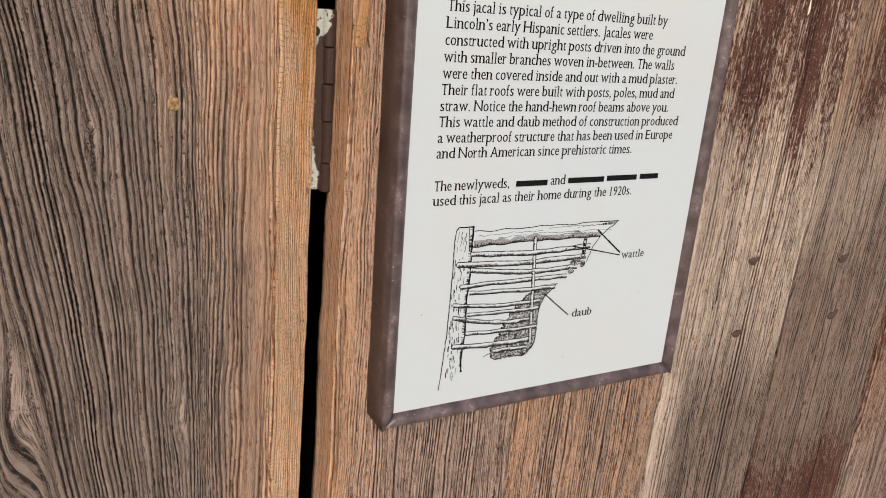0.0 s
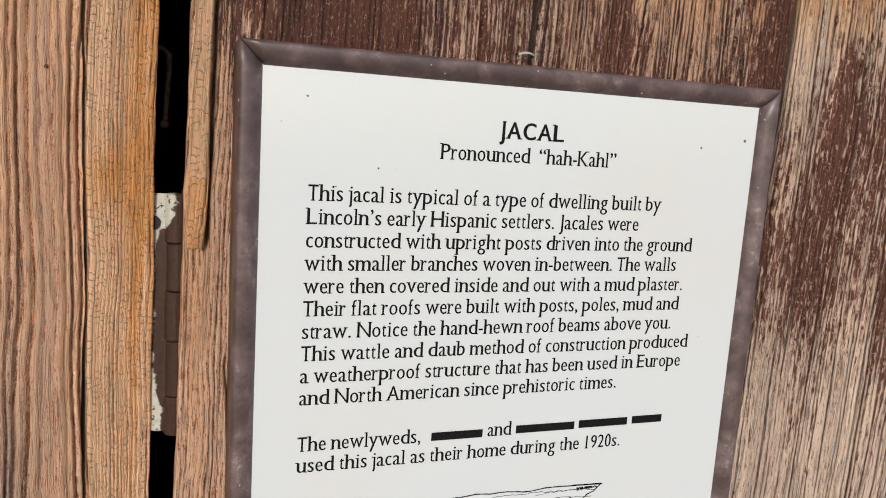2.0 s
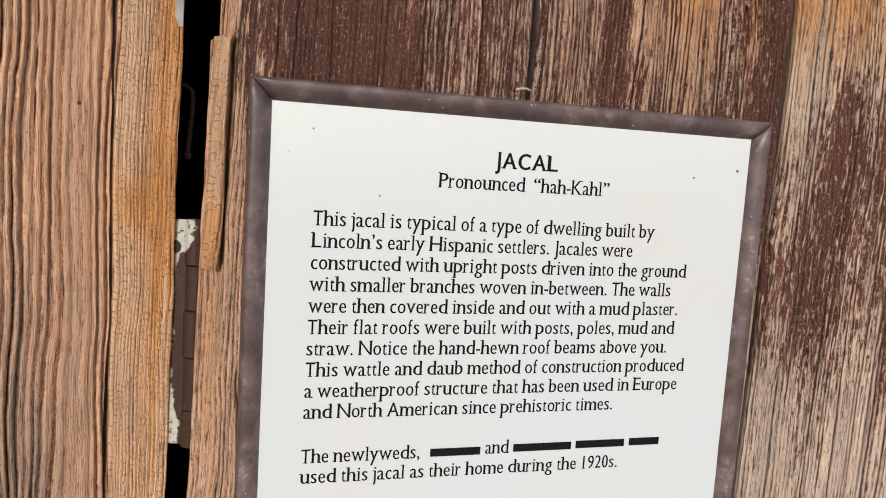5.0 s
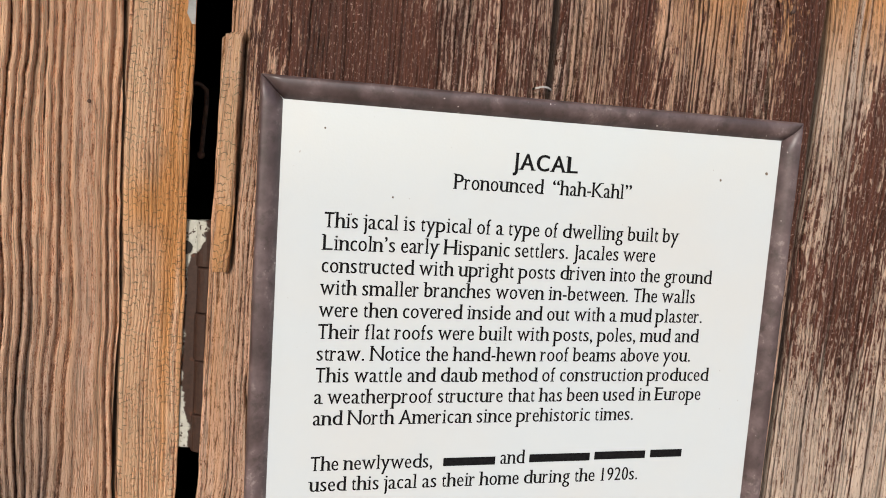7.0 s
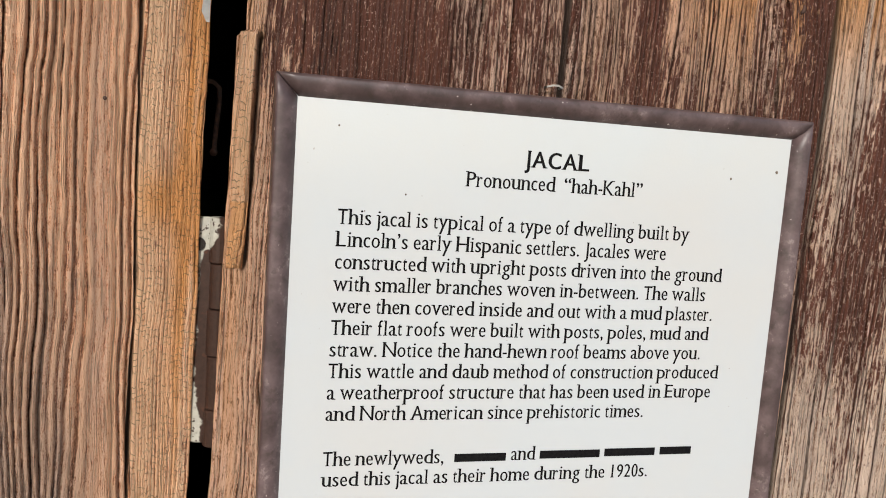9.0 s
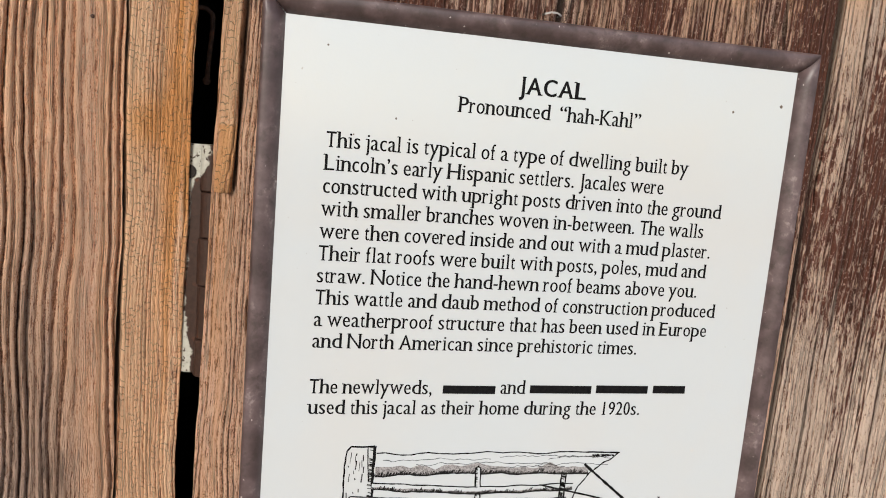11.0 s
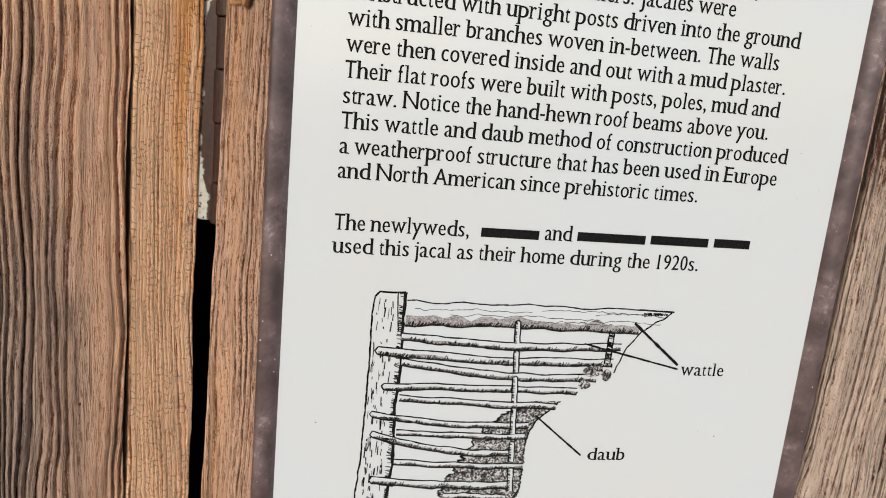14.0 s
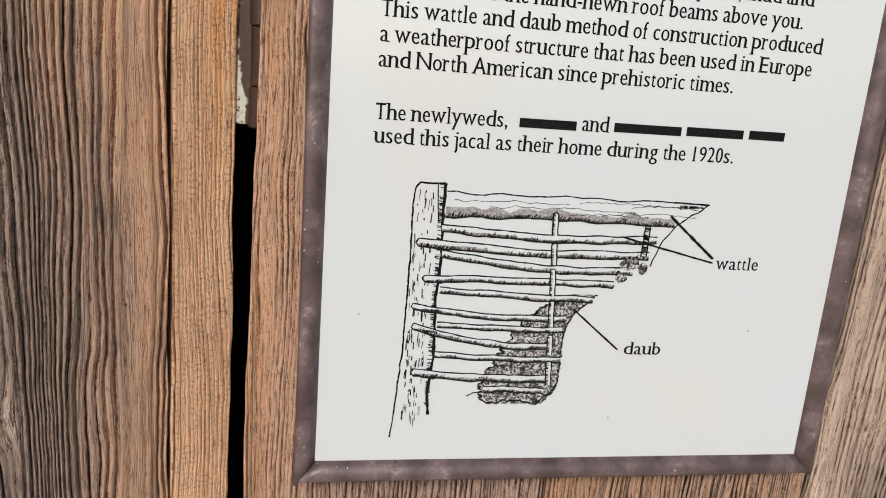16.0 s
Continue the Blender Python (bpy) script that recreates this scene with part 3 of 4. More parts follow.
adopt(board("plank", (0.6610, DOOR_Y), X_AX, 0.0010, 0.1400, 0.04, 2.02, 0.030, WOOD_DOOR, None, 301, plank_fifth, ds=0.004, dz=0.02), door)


def sliver_fields(S, Z, g):
    return {"tone": 0.8, "rust": 0.25 + 0.5 * (Z < 1.54), "paint": -0.5}


adopt(board("sliver", (-0.0290, DOOR_Y - 0.0020), X_AX, 0.0, 0.0068, 1.5125, 1.6062, 0.014, WOOD_STRIP, None, 341, sliver_fields,
            relief=0.0005, splits=0.25, lean=(0.026, 0.0), edge=(0.0022, 0.0022), ds=0.0005, dz=0.0012, wob=0.0012,
            label="split-off sliver of tan wood"), door)


# nails, hooked over and rusted
def nail(x, z, size, turn):
    bm = bmesh.new()
    bmesh.ops.create_uvsphere(bm, u_segments=14, v_segments=8, radius=1.0)
    for v in bm.verts:
        a = v.co.x
        v.co = Vector((a * size, v.co.y * 0.0011, v.co.z * size * (0.34 + 0.22 * (a < 0)) + 0.25 * size * a * a))
    bmesh.ops.transform(bm, matrix=pose(x, DOOR_Y + (0.0030 if x > 0.3 else 0.0012) + (0.0010 if x > 0.4 else 0.0), z, 0, -turn, 0), verts=bm.verts[:])
    ob = part("bent_nail", bm, RUST, None, smooth=True)
    return tagged(ob, "rusty bent nail head hammered into the plank door", "nail", "nails in the door")


for x, z, size, turn in ((0.3214, 1.3591, 0.0066, 14), (0.3196, 1.2959, 0.0066, 18), (0.4401, 1.2966, 0.0072, 24), (0.4360, 1.3506, 0.0068, 22), (0.2286, 1.6433, 0.0022, 80)):
    nail(x, z, size, turn)

# a cream drip on the third plank
bm = bmesh.new()
bmesh.ops.create_uvsphere(bm, u_segments=12, v_segments=8, radius=1.0)
for v in bm.verts:
    v.co = Vector((0.3228 + v.co.x * 0.0019 * (1.0 if v.co.z < 0 else 1 - 0.7 * v.co.z), DOOR_Y + 0.0036 + v.co.y * 0.0012, 1.552 + v.co.z * (0.0040 if v.co.z < 0 else 0.011)))
tagged(part("paint_drip", bm, CREAM, None, smooth=True), "cream paint drip dried on the painted plank", "paint drip")

# a staple above the sign
bm = bmesh.new()
pts = [Vector((-0.0036, 0.004, -0.0004)), Vector((-0.0036, -0.0006, -0.0004)), Vector((-0.0012, -0.0017, 0.0003)), Vector((0.0014, -0.0017, 0.0003)), Vector((0.0036, -0.0006, -0.0004)), Vector((0.0036, 0.004, -0.0004))]
rings = []
for p in pts:
    rings.append([bm.verts.new(p + Vector((0, 0.00040 * math.sin(a), 0.00048 * math.cos(a)))) for a in (0.4, 1.97, 3.54, 5.11)])
for r, q in zip(rings, rings[1:]):
    for k in range(4):
        bm.faces.new((r[k], r[(k + 1) % 4], q[(k + 1) % 4], q[k]))
bmesh.ops.transform(bm, matrix=pose(0.1066, DOOR_Y - 0.0030, 1.5965), verts=bm.verts[:])
tagged(part("staple", bm, STEEL, None), "bright steel staple in the door above the sign", "staple")

# a brassy cross-head screw in the post
def screw_bm():
    bm = bmesh.new()
    bmesh.ops.create_cone(bm, cap_ends=True, segments=24, radius1=0.0037, radius2=0.0031, depth=0.0018)
    for v in bm.verts:
        v.co.z += 0.0004 if v.co.length < 0.001 else 0
    for turn in (0, 90):
        ret = bmesh.ops.create_cube(bm, size=1.0)
        bmesh.ops.transform(bm, matrix=pose(0, 0, 0.0009, 0, 0, turn) @ Matrix.Diagonal((0.0052, 0.0011, 0.0006, 1)), verts=ret["verts"])
    return bm


screw = part("screw", screw_bm(), BRASS, None)
screw.matrix_world = Matrix.Translation(wall_point(-0.064, -0.0018, 1.4834)) @ Matrix(((AX.x, 0, AX.y, 0), (AX.y, 0, -AX.x, 0), (0, 1, 0, 0), (0, 0, 0, 1)))
tagged(screw, "brass cross-head screw sunk in the weathered post", "screw")


# small rust-dark balls stand for pin holes, their shade put into the colour
for s_, z_, r_ in ((-0.0135, 1.5765, 0.0009), (-0.030, 1.540, 0.0007), (-0.088, 1.420, 0.0008), (-0.018, 1.352, 0.0007)):
    bm = bmesh.new()
    bmesh.ops.create_uvsphere(bm, u_segments=10, v_segments=6, radius=r_)
    x, y, _ = wall_point(s_, 0.0002, z_)
    bmesh.ops.transform(bm, matrix=pose(x + POST_LEAN[0] * (z_ - ZREF), y + POST_LEAN[1] * (z_ - ZREF), z_), verts=bm.verts[:])
    tagged(part("pin_hole_dot", bm, RUST, None, smooth=True), "tiny dark ball for a pin hole in the weathered post", "nail", "brads in the post")


# a bent nail that hangs from the strip's hidden edge into the dark gap
bm = bmesh.new()
way = [Vector(p) for p in ((-0.0520, 0.078, 1.5905), (-0.0370, 0.078, 1.5900), (-0.0342, 0.078, 1.5875), (-0.0340, 0.078, 1.5820), (-0.0350, 0.078, 1.5700), (-0.0357, 0.078, 1.5590))]
loops = []
for k, p in enumerate(way):
    d = (way[min(k + 1, len(way) - 1)] - way[max(k - 1, 0)]).normalized()
    u = Vector((0, 1, 0))
    loops.append([bm.verts.new(p + 0.0011 * (math.cos(a) * u + math.sin(a) * d.cross(u))) for a in [math.tau * i / 8 for i in range(8)]])
for r, q in zip(loops, loops[1:]):
    for k in range(8):
        bm.faces.new((r[k], r[(k + 1) % 8], q[(k + 1) % 8], q[k]))
bm.faces.new(loops[0][::-1])
ret = bmesh.ops.create_uvsphere(bm, u_segments=10, v_segments=6, radius=0.0019)
bmesh.ops.transform(bm, matrix=pose(-0.0358, 0.078, 1.5580), verts=ret["verts"])
bmesh.ops.recalc_face_normals(bm, faces=bm.faces[:])
tagged(part("hooked_nail", bm, RUST, None, smooth=True), "dull rusty nail bent downward in the dark door gap", "nail")


# ---- the hinge in the gap ----
hinge = empty("butt_hinge", (-0.034, 0.055, 1.428), "brown-painted steel butt hinge with flaking pale paint in the door gap", "hinge")


def hinge_plate(name, a, b, z0, z1, t, label=""):
    """An upright plate from plan point a to b with a bevelled rim."""
    d = Vector((b[0] - a[0], b[1] - a[1], 0))
    m = Matrix.Translation((a[0], a[1], 0)) @ Matrix.Rotation(math.atan2(d.y, d.x), 4, "Z")
    bm = block(0, d.length, 0, t, z0, z1, 0.0006)
    bmesh.ops.transform(bm, matrix=m, verts=bm.verts[:])
    return adopt(part(name, bm, HINGE, None, label), hinge)


hinge_plate("leaf", (-0.066, 0.0580), (-0.0335, 0.0530), 1.4275, 1.5300, 0.0022)
hinge_plate("leaf", (-0.0265, 0.0530), (-0.0262, 0.0800), 1.4275, 1.5300, 0.0022)
for z0, z1, who in ((1.4262, 1.4432, 0.0), (1.4436, 1.4676, 0.0006), (1.4680, 1.4890, 0.0), (1.4894, 1.5094, 0.0006), (1.5098, 1.5300, 0.0)):
    bm = bmesh.new()
    bmesh.ops.create_cone(bm, cap_ends=True, segments=20, radius1=0.0047, radius2=0.0047, depth=z1 - z0)
    bmesh.ops.bevel(bm, geom=[e for e in bm.edges if abs(e.verts[0].co.z - e.verts[1].co.z) < 1e-6], offset=0.0005, segments=1, affect="EDGES")
    bmesh.ops.transform(bm, matrix=pose(-0.0303 + who, 0.0545, 0.5 * (z0 + z1)), verts=bm.verts[:])
    adopt(part("knuckle", bm, HINGE, None, smooth=False), hinge)
# a near-black disc on the leaf paints the shade inside a screw hole
bm = bmesh.new()
bmesh.ops.create_cone(bm, cap_ends=True, segments=20, radius1=0.0030, radius2=0.0030, depth=0.0008)
bmesh.ops.transform(bm, matrix=pose(-0.0395, 0.0535, 1.5180, 90, 0, -9), verts=bm.verts[:])
adopt(part("screw_hole", bm, HOLE, None, "black disc for an empty screw hole"), hinge)


# ---- the sign ----
X0, X1, Z0, Z1 = -0.0020, 0.2110, 1.3000, 1.5810
sign = empty("information_sign", (0.1045, DOOR_Y, 1.289), "framed white information sign with black lettering fixed to the plank door", "sign")
panel = adopt(part("sign_panel", block(X0 - 0.004, X1 + 0.004, 0.0, 0.0030, Z0 - 0.004, Z1 + 0.004), PANEL, None,
                   "glossy off-white laminated panel with fine stains"), sign)


def moulding(a, b, inward):
    """One mitred rail from outer corner a to outer corner b (x, z); inward points to the panel."""
    a, b, inward = Vector(a), Vector(b), Vector(inward)
    run = (b - a).normalized()
    wide = 0.0088
    nose = [(0.0036, -0.0037), (0.0050, -0.0033), (0.0061, -0.0026), (0.0070, -0.0018), (0.0078, -0.0009), (0.0084, 0.0001), (wide, 0.0006)]
    profile = [(0.0, 0.0222), (0.0, -0.0016), (0.0003, -0.0028), (0.0008, -0.0035), (0.0016, -0.0038), *nose, (wide, 0.0222)]
    bm = bmesh.new()
    sections = 40
    loops = []
    for k in range(sections + 1):
        ring_ = []
        for w, y in profile:
            p = a + inward * w + run * (w + ((b - a).length - 2 * w) * k / sections)
            dent = 0.00010 * noise.noise((p.x * 45, y * 60, p.y * 45))
            ring_.append(bm.verts.new((p.x, y + dent, p.y)))
        loops.append(ring_)
    n = len(profile)
    for r, q in zip(loops, loops[1:]):
        for k in range(n):
            bm.faces.new((r[k], r[(k + 1) % n], q[(k + 1) % n], q[k]))
    bm.faces.new(loops[0][::-1])
    bm.faces.new(loops[-1])
    bmesh.ops.recalc_face_normals(bm, faces=bm.faces[:])
    ob = adopt(part("frame_rail", bm, MOULD, None, smooth=False), sign)
    for p in ob.data.polygons:
        p.use_smooth = len(p.vertices) == 4
    return ob


OL, OR, OB, OT = X0 - 0.0088, X1 + 0.0088, Z0 - 0.0105, Z1 + 0.0088
G = 0.00022
moulding((OL, OB + G), (OL, OT - G), (1, 0))
moulding((OR, OT - G), (OR, OB + G), (-1, 0))
moulding((OL + G, OT), (OR - G, OT), (0, -1))
moulding((OR - G, OB + 0.0017), (OL + G, OB + 0.0017), (0, 1))

# ---- lettering: the built-in font, set to the sign's own letter widths ----
ADV = dict(zip("abcdefghijklmnopqrstuvwxyz", (500, 553, 444, 611, 479, 333, 556, 582, 291, 234, 556, 291, 883, 582, 546, 601, 560, 395, 424, 326, 603, 565, 834, 516, 556, 500)))
ADV.update({" ": 250, ".": 250, ",": 250, "-": 333, "\u2019": 278, "\u201c": 500, "\u201d": 500, "T": 613, "L": 611, "J": 333, "H": 832, "N": 831,
            "A": 778, "E": 611, "K": 726, "P": 604, "C": 709, "1": 500, "9": 500, "2": 500, "0": 500})
BASE_SERIF = {"h": "LR", "n": "LR", "m": "LCR", "i": "C", "l": "C", "r": "l", "k": "LR", "f": "c", "T": "C", "H": "LR", "N": "L", "A": "LR", "P": "L", "K": "LR",
              "L": "L", "E": "L", "d": "r", "a": "r", "u": "r", "1": "C"}
MID_SERIF = {"n": "L", "m": "L", "r": "l", "i": "C", "p": "L", "u": "LR", "v": "LR", "w": "LR", "y": "LR", "j": "C"}
TOP_SERIF = {"h": "L", "k": "L", "l": "C", "b": "L", "d": "R", "H": "LR", "N": "LR", "P": "L", "K": "LR", "L": "L", "E": "L", "J": "R"}
DROP_SERIF = {"p": "L"}
SPOT = {"L": 0.09, "l": 0.14, "C": 0.5, "c": 0.42, "R": 0.91, "r": 0.96}


def outward(co, faces):
    """Unit normals of a flat outline at its points, from the edges that bound one face only."""
    seen = collections.Counter(frozenset((f[i], f[i - 1])) for f in faces for i in range(len(f)))
    normal = np.zeros_like(co)
    for f in faces:
        turn = sum(co[f[i - 1]][0] * co[f[i]][1] - co[f[i]][0] * co[f[i - 1]][1] for i in range(len(f)))
        for i in range(len(f)):
            a, b = f[i - 1], f[i]
            if seen[frozenset((a, b))] == 1:
                d = (co[b] - co[a]) * (1 if turn > 0 else -1)
                d = np.array((d[1], -d[0])) / max(np.hypot(*d), 1e-9)
                normal[a] += d
                normal[b] += d
    length = np.hypot(normal[:, 0], normal[:, 1])[:, None]
    return normal / np.maximum(length, 0.6)


def glyphs(chars, bold):
    """Flat outlines of characters at 1 em, with a cap height of 0.69 and an x-height of 0.47."""
    obs = {}
    for ch in sorted(set(chars + "Hx")):
        cu = bpy.data.curves.new("letter", "FONT")
        cu.body, cu.resolution_u, cu.fill_mode = ch, 4, "FRONT"
        obs[ch] = new("letter", cu)
    dg = bpy.context.evaluated_depsgraph_get()
    shapes = {}
    for ch, ob in obs.items():
        me = ob.evaluated_get(dg).to_mesh()
        co = np.array([v.co[:] for v in me.vertices]).reshape(-1, 3)[:, :2]
        shapes[ch] = (co, [tuple(p.vertices) for p in me.polygons])
        ob.evaluated_get(dg).to_mesh_clear()
    for ch, (co, faces) in shapes.items():
        shapes[ch] = (co + outward(co, faces) * ((0.036, 0.008) if bold else (0.017, -0.007)), faces)
    for ob in obs.values():
        cu = ob.data
        bpy.data.objects.remove(ob)
        bpy.data.curves.remove(cu)
    cap, xh = shapes["H"][0][:, 1].max(), shapes["x"][0][:, 1].max()
    out = {}
    for ch, (co, faces) in shapes.items():
        if not len(co):
            continue
        y = co[:, 1]
        if ch.islower():
            new_y = np.where(y < xh, y * 0.475 / xh, 0.475 + (y - xh) * (0.71 - 0.475) / (cap - xh))
        else:
            new_y = y * 0.69 / cap
        new_y = np.where(y < -0.03, y * 0.26 / 0.21 * 0.9, new_y)
        w = co[:, 0].max() - co[:, 0].min()
        ink = ADV.get(ch, 500) / 1000 - 0.075
        k = float(np.clip(ink / max(w, 1e-3), 0.72, 1.22)) if w > 0.2 else 0.95
        x = (co[:, 0] - co[:, 0].min()) * k
        x = x + (ADV.get(ch, 500) / 1000 - w * k) / 2
        verts, polys = np.stack([x, new_y], -1), list(faces)
        lo, hi = x.min(), x.max()
        bars = []
        for table, level in ((BASE_SERIF, 0.0), (MID_SERIF, 0.445), (TOP_SERIF, 0.665), (DROP_SERIF, -0.262)):
            for spot in table.get(ch, ""):
                cx = lo + (hi - lo) * SPOT[spot]
                if hi - lo < 0.16:
                    cx = (lo + hi) / 2
                half = 0.125
                l, r = (cx - half, cx + half) if level <= 0 else (cx - half * 1.15, cx + half * 0.45)
                if ch in "vwyHNK" and level > 0:
                    l, r = cx - half * 0.95, cx + half * 0.95
                if spot in "r":
                    l, r = cx - half * 0.5, cx + half * 0.75
                bars.append((l, r, level))
        for l, r, level in bars:
            base = len(verts)
            verts = np.concatenate([verts, [(l, level), (r, level), (r - 0.025, level + 0.046), (l + 0.025, level + 0.046)]])
            polys.append((base, base + 1, base + 2, base + 3))
        out[ch] = (verts, polys)
    return out


SET = {False: glyphs("".join(sorted(set("This jacal is typical of a type of dwelling built by Lincoln\u2019s early Hispanic settlers. Jacales were constructed with upright posts "
                                         "The walls mud plaster poles, flat roofs Notice hand-hewn beams above you wattle daub weatherproof Europe North American since "
                                         "prehistoric times newlyweds used 1920s Pronounced \u201chah-Kahl\u201d method k") - {" "})), False), True: glyphs("JACL", True)}


def advance(text):
    return sum(ADV.get(ch, 500) for ch in text) / 1000


def text_line(text, x0, x1, z, em, bold=False, material=None):
    wide = advance(text) - 0.06
    k = (x1 - x0) / wide
    pen, verts, faces = -0.03, [], []
    for ch in text:
        if ch in SET[bold]:
            co, polys = SET[bold][ch]
            base = len(verts)
            verts += [(x0 + (pen + x) * k, -0.00012, z + y * em) for x, y in co]
            faces += [tuple(base + i for i in p) for p in polys]
        pen += ADV.get(ch, 500) / 1000
    return adopt(mesh_object("text_line", verts, faces, material or INK), sign)


def name_bar(x0, x1, z):
    return adopt(part("text_bar", block(x0, x1, -0.00014, -0.00008, z + 0.0002, z + 0.0037), INK, None), sign)


LEFT = 0.0148
EM = 0.0086
LINES = (("This jacal is typical of a type of dwelling built by", 0.1660), ("Lincoln\u2019s early Hispanic settlers. Jacales were", 0.1560),
         ("constructed with upright posts driven into the ground", 0.1842), ("with smaller branches woven in-between. The walls", 0.1772),
         ("were then covered inside and out with a mud plaster.", 0.1818), ("Their flat roofs were built with posts, poles, mud and", 0.1808),
         ("straw. Notice the hand-hewn roof beams above you.", 0.1780), ("This wattle and daub method of construction produced", 0.1878),
         ("a weatherproof structure that has been used in Europe", 0.1850), ("and North American since prehistoric times.", 0.1530))
for k, (words, end) in enumerate(LINES):
    text_line(words, LEFT - 0.00006 * k, end, 1.5345 - 0.00872 * k, EM)
text_line("JACAL", 0.0887, 0.1170, 1.5613, 0.0094, True)
text_line("Pronounced  \u201chah-Kahl\u201d", 0.0650, 0.1420, 1.5520, EM)
text_line("The newlyweds,", 0.0142, 0.0640, 1.4373, EM)
name_bar(0.0685, 0.0910, 1.4375)
text_line("and", 0.0932, 0.1040, 1.4378, EM)
name_bar(0.1062, 0.1340, 1.4380)
name_bar(0.1362, 0.1605, 1.4383)
name_bar(0.1630, 0.1785, 1.4385)
text_line("used this jacal as their home during the 1920s.", 0.0142, 0.1580, 1.4287, EM)
text_line("wattle", 0.1580, 0.1770, 1.3847, 0.0078)
text_line("daub", 0.1228, 0.1392, 1.3468, 0.0078)


# ---- the drawing on the sign ----
class Sheet:
    """Gathers flat printed shapes for one part."""

    def __init__(self):
        self.v, self.f = [], []

    def poly(self, pts, depth):
        base = len(self.v)
        self.v += [(x / 1000, -depth, 1.3 + z / 1000) for x, z in pts]
        self.f.append(tuple(range(base, base + len(pts))))

    def stroke(self, pts, width, depth, wobble=0.12, seed=0.0, step_=1.2):
        fine = []
        for (xa, za), (xb, zb) in zip(pts, pts[1:]):
            n = max(1, int(math.hypot(xb - xa, zb - za) / step_))
            fine += [(xa + (xb - xa) * i / n, za + (zb - za) * i / n) for i in range(n)]
        fine.append(pts[-1])
        side = []
        for i, (x, z) in enumerate(fine):
            xa, za = fine[max(i - 1, 0)]
            xb, zb = fine[min(i + 1, len(fine) - 1)]
            d = math.hypot(xb - xa, zb - za) or 1
            nx, nz = -(zb - za) / d, (xb - xa) / d
            w = 1.85 * width * (0.85 + 0.5 * noise.noise((x * 0.6 + seed, z * 0.6, 1)))
            o = wobble * noise.noise((x * 0.35, z * 0.35, seed))
            side.append(((x + nx * (o + w / 2), z + nz * (o + w / 2)), (x + nx * (o - w / 2), z + nz * (o - w / 2))))
        for (a, b), (c, d) in zip(side, side[1:]):
            self.poly((a, b, d, c), depth)

    def make(self, name, material, label="", under=None):
        ob = mesh_object(name, self.v, self.f, material, None, label)
        if under:
            ob.parent = under
            return ob
        return adopt(ob, sign)


def stick(x0, z0, x1, z1, thick, bend, depth, seed, fill, ink, hatch, shade, capped=True):
    """A drawn branch: a pale body, two outlines and short shading ticks along its lower side."""
    def mid(t):
        return (x0 + (x1 - x0) * t, z0 + (z1 - z0) * t + bend * math.sin(math.pi * t) + 0.55 * noise.noise((t * 5 + seed, seed, 0)))
    n = 26
    half = [thick * (0.5 + 0.16 * noise.noise((i * 0.4, seed, 3))) for i in range(n + 1)]
    ts = [i / n for i in range(n + 1)]
    up = [(mid(t)[0], mid(t)[1] + h) for t, h in zip(ts, half)]
    dn = [(mid(t)[0], mid(t)[1] - h) for t, h in zip(ts, half)]
    for i in range(n):
        fill.poly((up[i], dn[i], dn[i + 1], up[i + 1]), depth)
    ink.stroke(up, 0.34, depth + 2e-5, 0.1, seed)
    ink.stroke(dn, 0.40, depth + 2e-5, 0.1, seed + 5)
    for i in range(n):
        k = [min(1.6, 1.0 + 0.9 * noise.noise((j * 0.5, seed, 6))) for j in (i, i + 1)]
        shade.poly(((up[i][0], dn[i][1] + half[i] * k[0] * 0.75), dn[i], dn[i + 1], (up[i + 1][0], dn[i + 1][1] + half[i + 1] * k[1] * 0.75)), depth + 1e-5)
    if capped:
        ink.stroke([up[0], (x0 - thick * 0.35, z0), dn[0]], 0.36, depth + 2e-5, 0, seed, 0.5)
    rng = random.Random(int(seed * 97))
    x = x0 + 0.3
    while x < x1 - 0.3:
        t = (x - x0) / (x1 - x0)
        i = min(int(t * n), n - 1)
        low = dn[i][1] + (dn[i + 1][1] - dn[i][1]) * (t * n - i)
        tall = min(thick, 3.4) * (0.16 + 0.40 * rng.random()) * (0.6 + 0.8 * max(0, noise.noise((x * 0.25, seed, 9)) + 0.4))
        if rng.random() < 0.88:
            hatch.stroke([(x, low), (x + tall * rng.uniform(0.2, 0.8), low + tall)], 0.15 + 0.12 * rng.random(), depth + 3e-5, 0, seed, 3)
        x += rng.uniform(0.20, 0.46)


fill, ink, hatch, shade = Sheet(), Sheet(), Sheet(), Sheet()
# the post
post_l = [(31.0, 113.0), (30.2, 106.0), (30.6, 87.0), (30.1, 52.0), (28.6, 28.0), (27.1, 9.8)]
post_r = [(42.2, 115.0), (42.0, 100.0), (42.8, 87.0), (41.6, 70.0), (42.6, 45.0), (41.0, 30.0), (42.0, 19.7)]
ink.stroke(post_l, 0.42, 0.00014, 0.3, 1)
ink.stroke([(31.0, 113.0), (32.6, 114.9), (37.0, 114.7), (42.3, 115.1)], 0.45, 0.00014, 0.2, 2)
ink.stroke(post_r, 0.75, 0.00014, 0.3, 3)
ink.stroke([(39.4, 114.6), (39.8, 107.0), (40.6, 100.0)], 0.3, 0.00014, 0.2, 4)
rng = random.Random(5)
for k in range(190):
    z = rng.uniform(18, 113)
    x = rng.uniform(31.2, 38.6)
    if rng.random() < 0.6 or z < 45:
        hatch.stroke([(x, z), (x + rng.uniform(-0.3, 0.3), z - rng.uniform(0.8, 4.5))], 0.12 + 0.2 * rng.random(), 0.00015, 0.1, k)
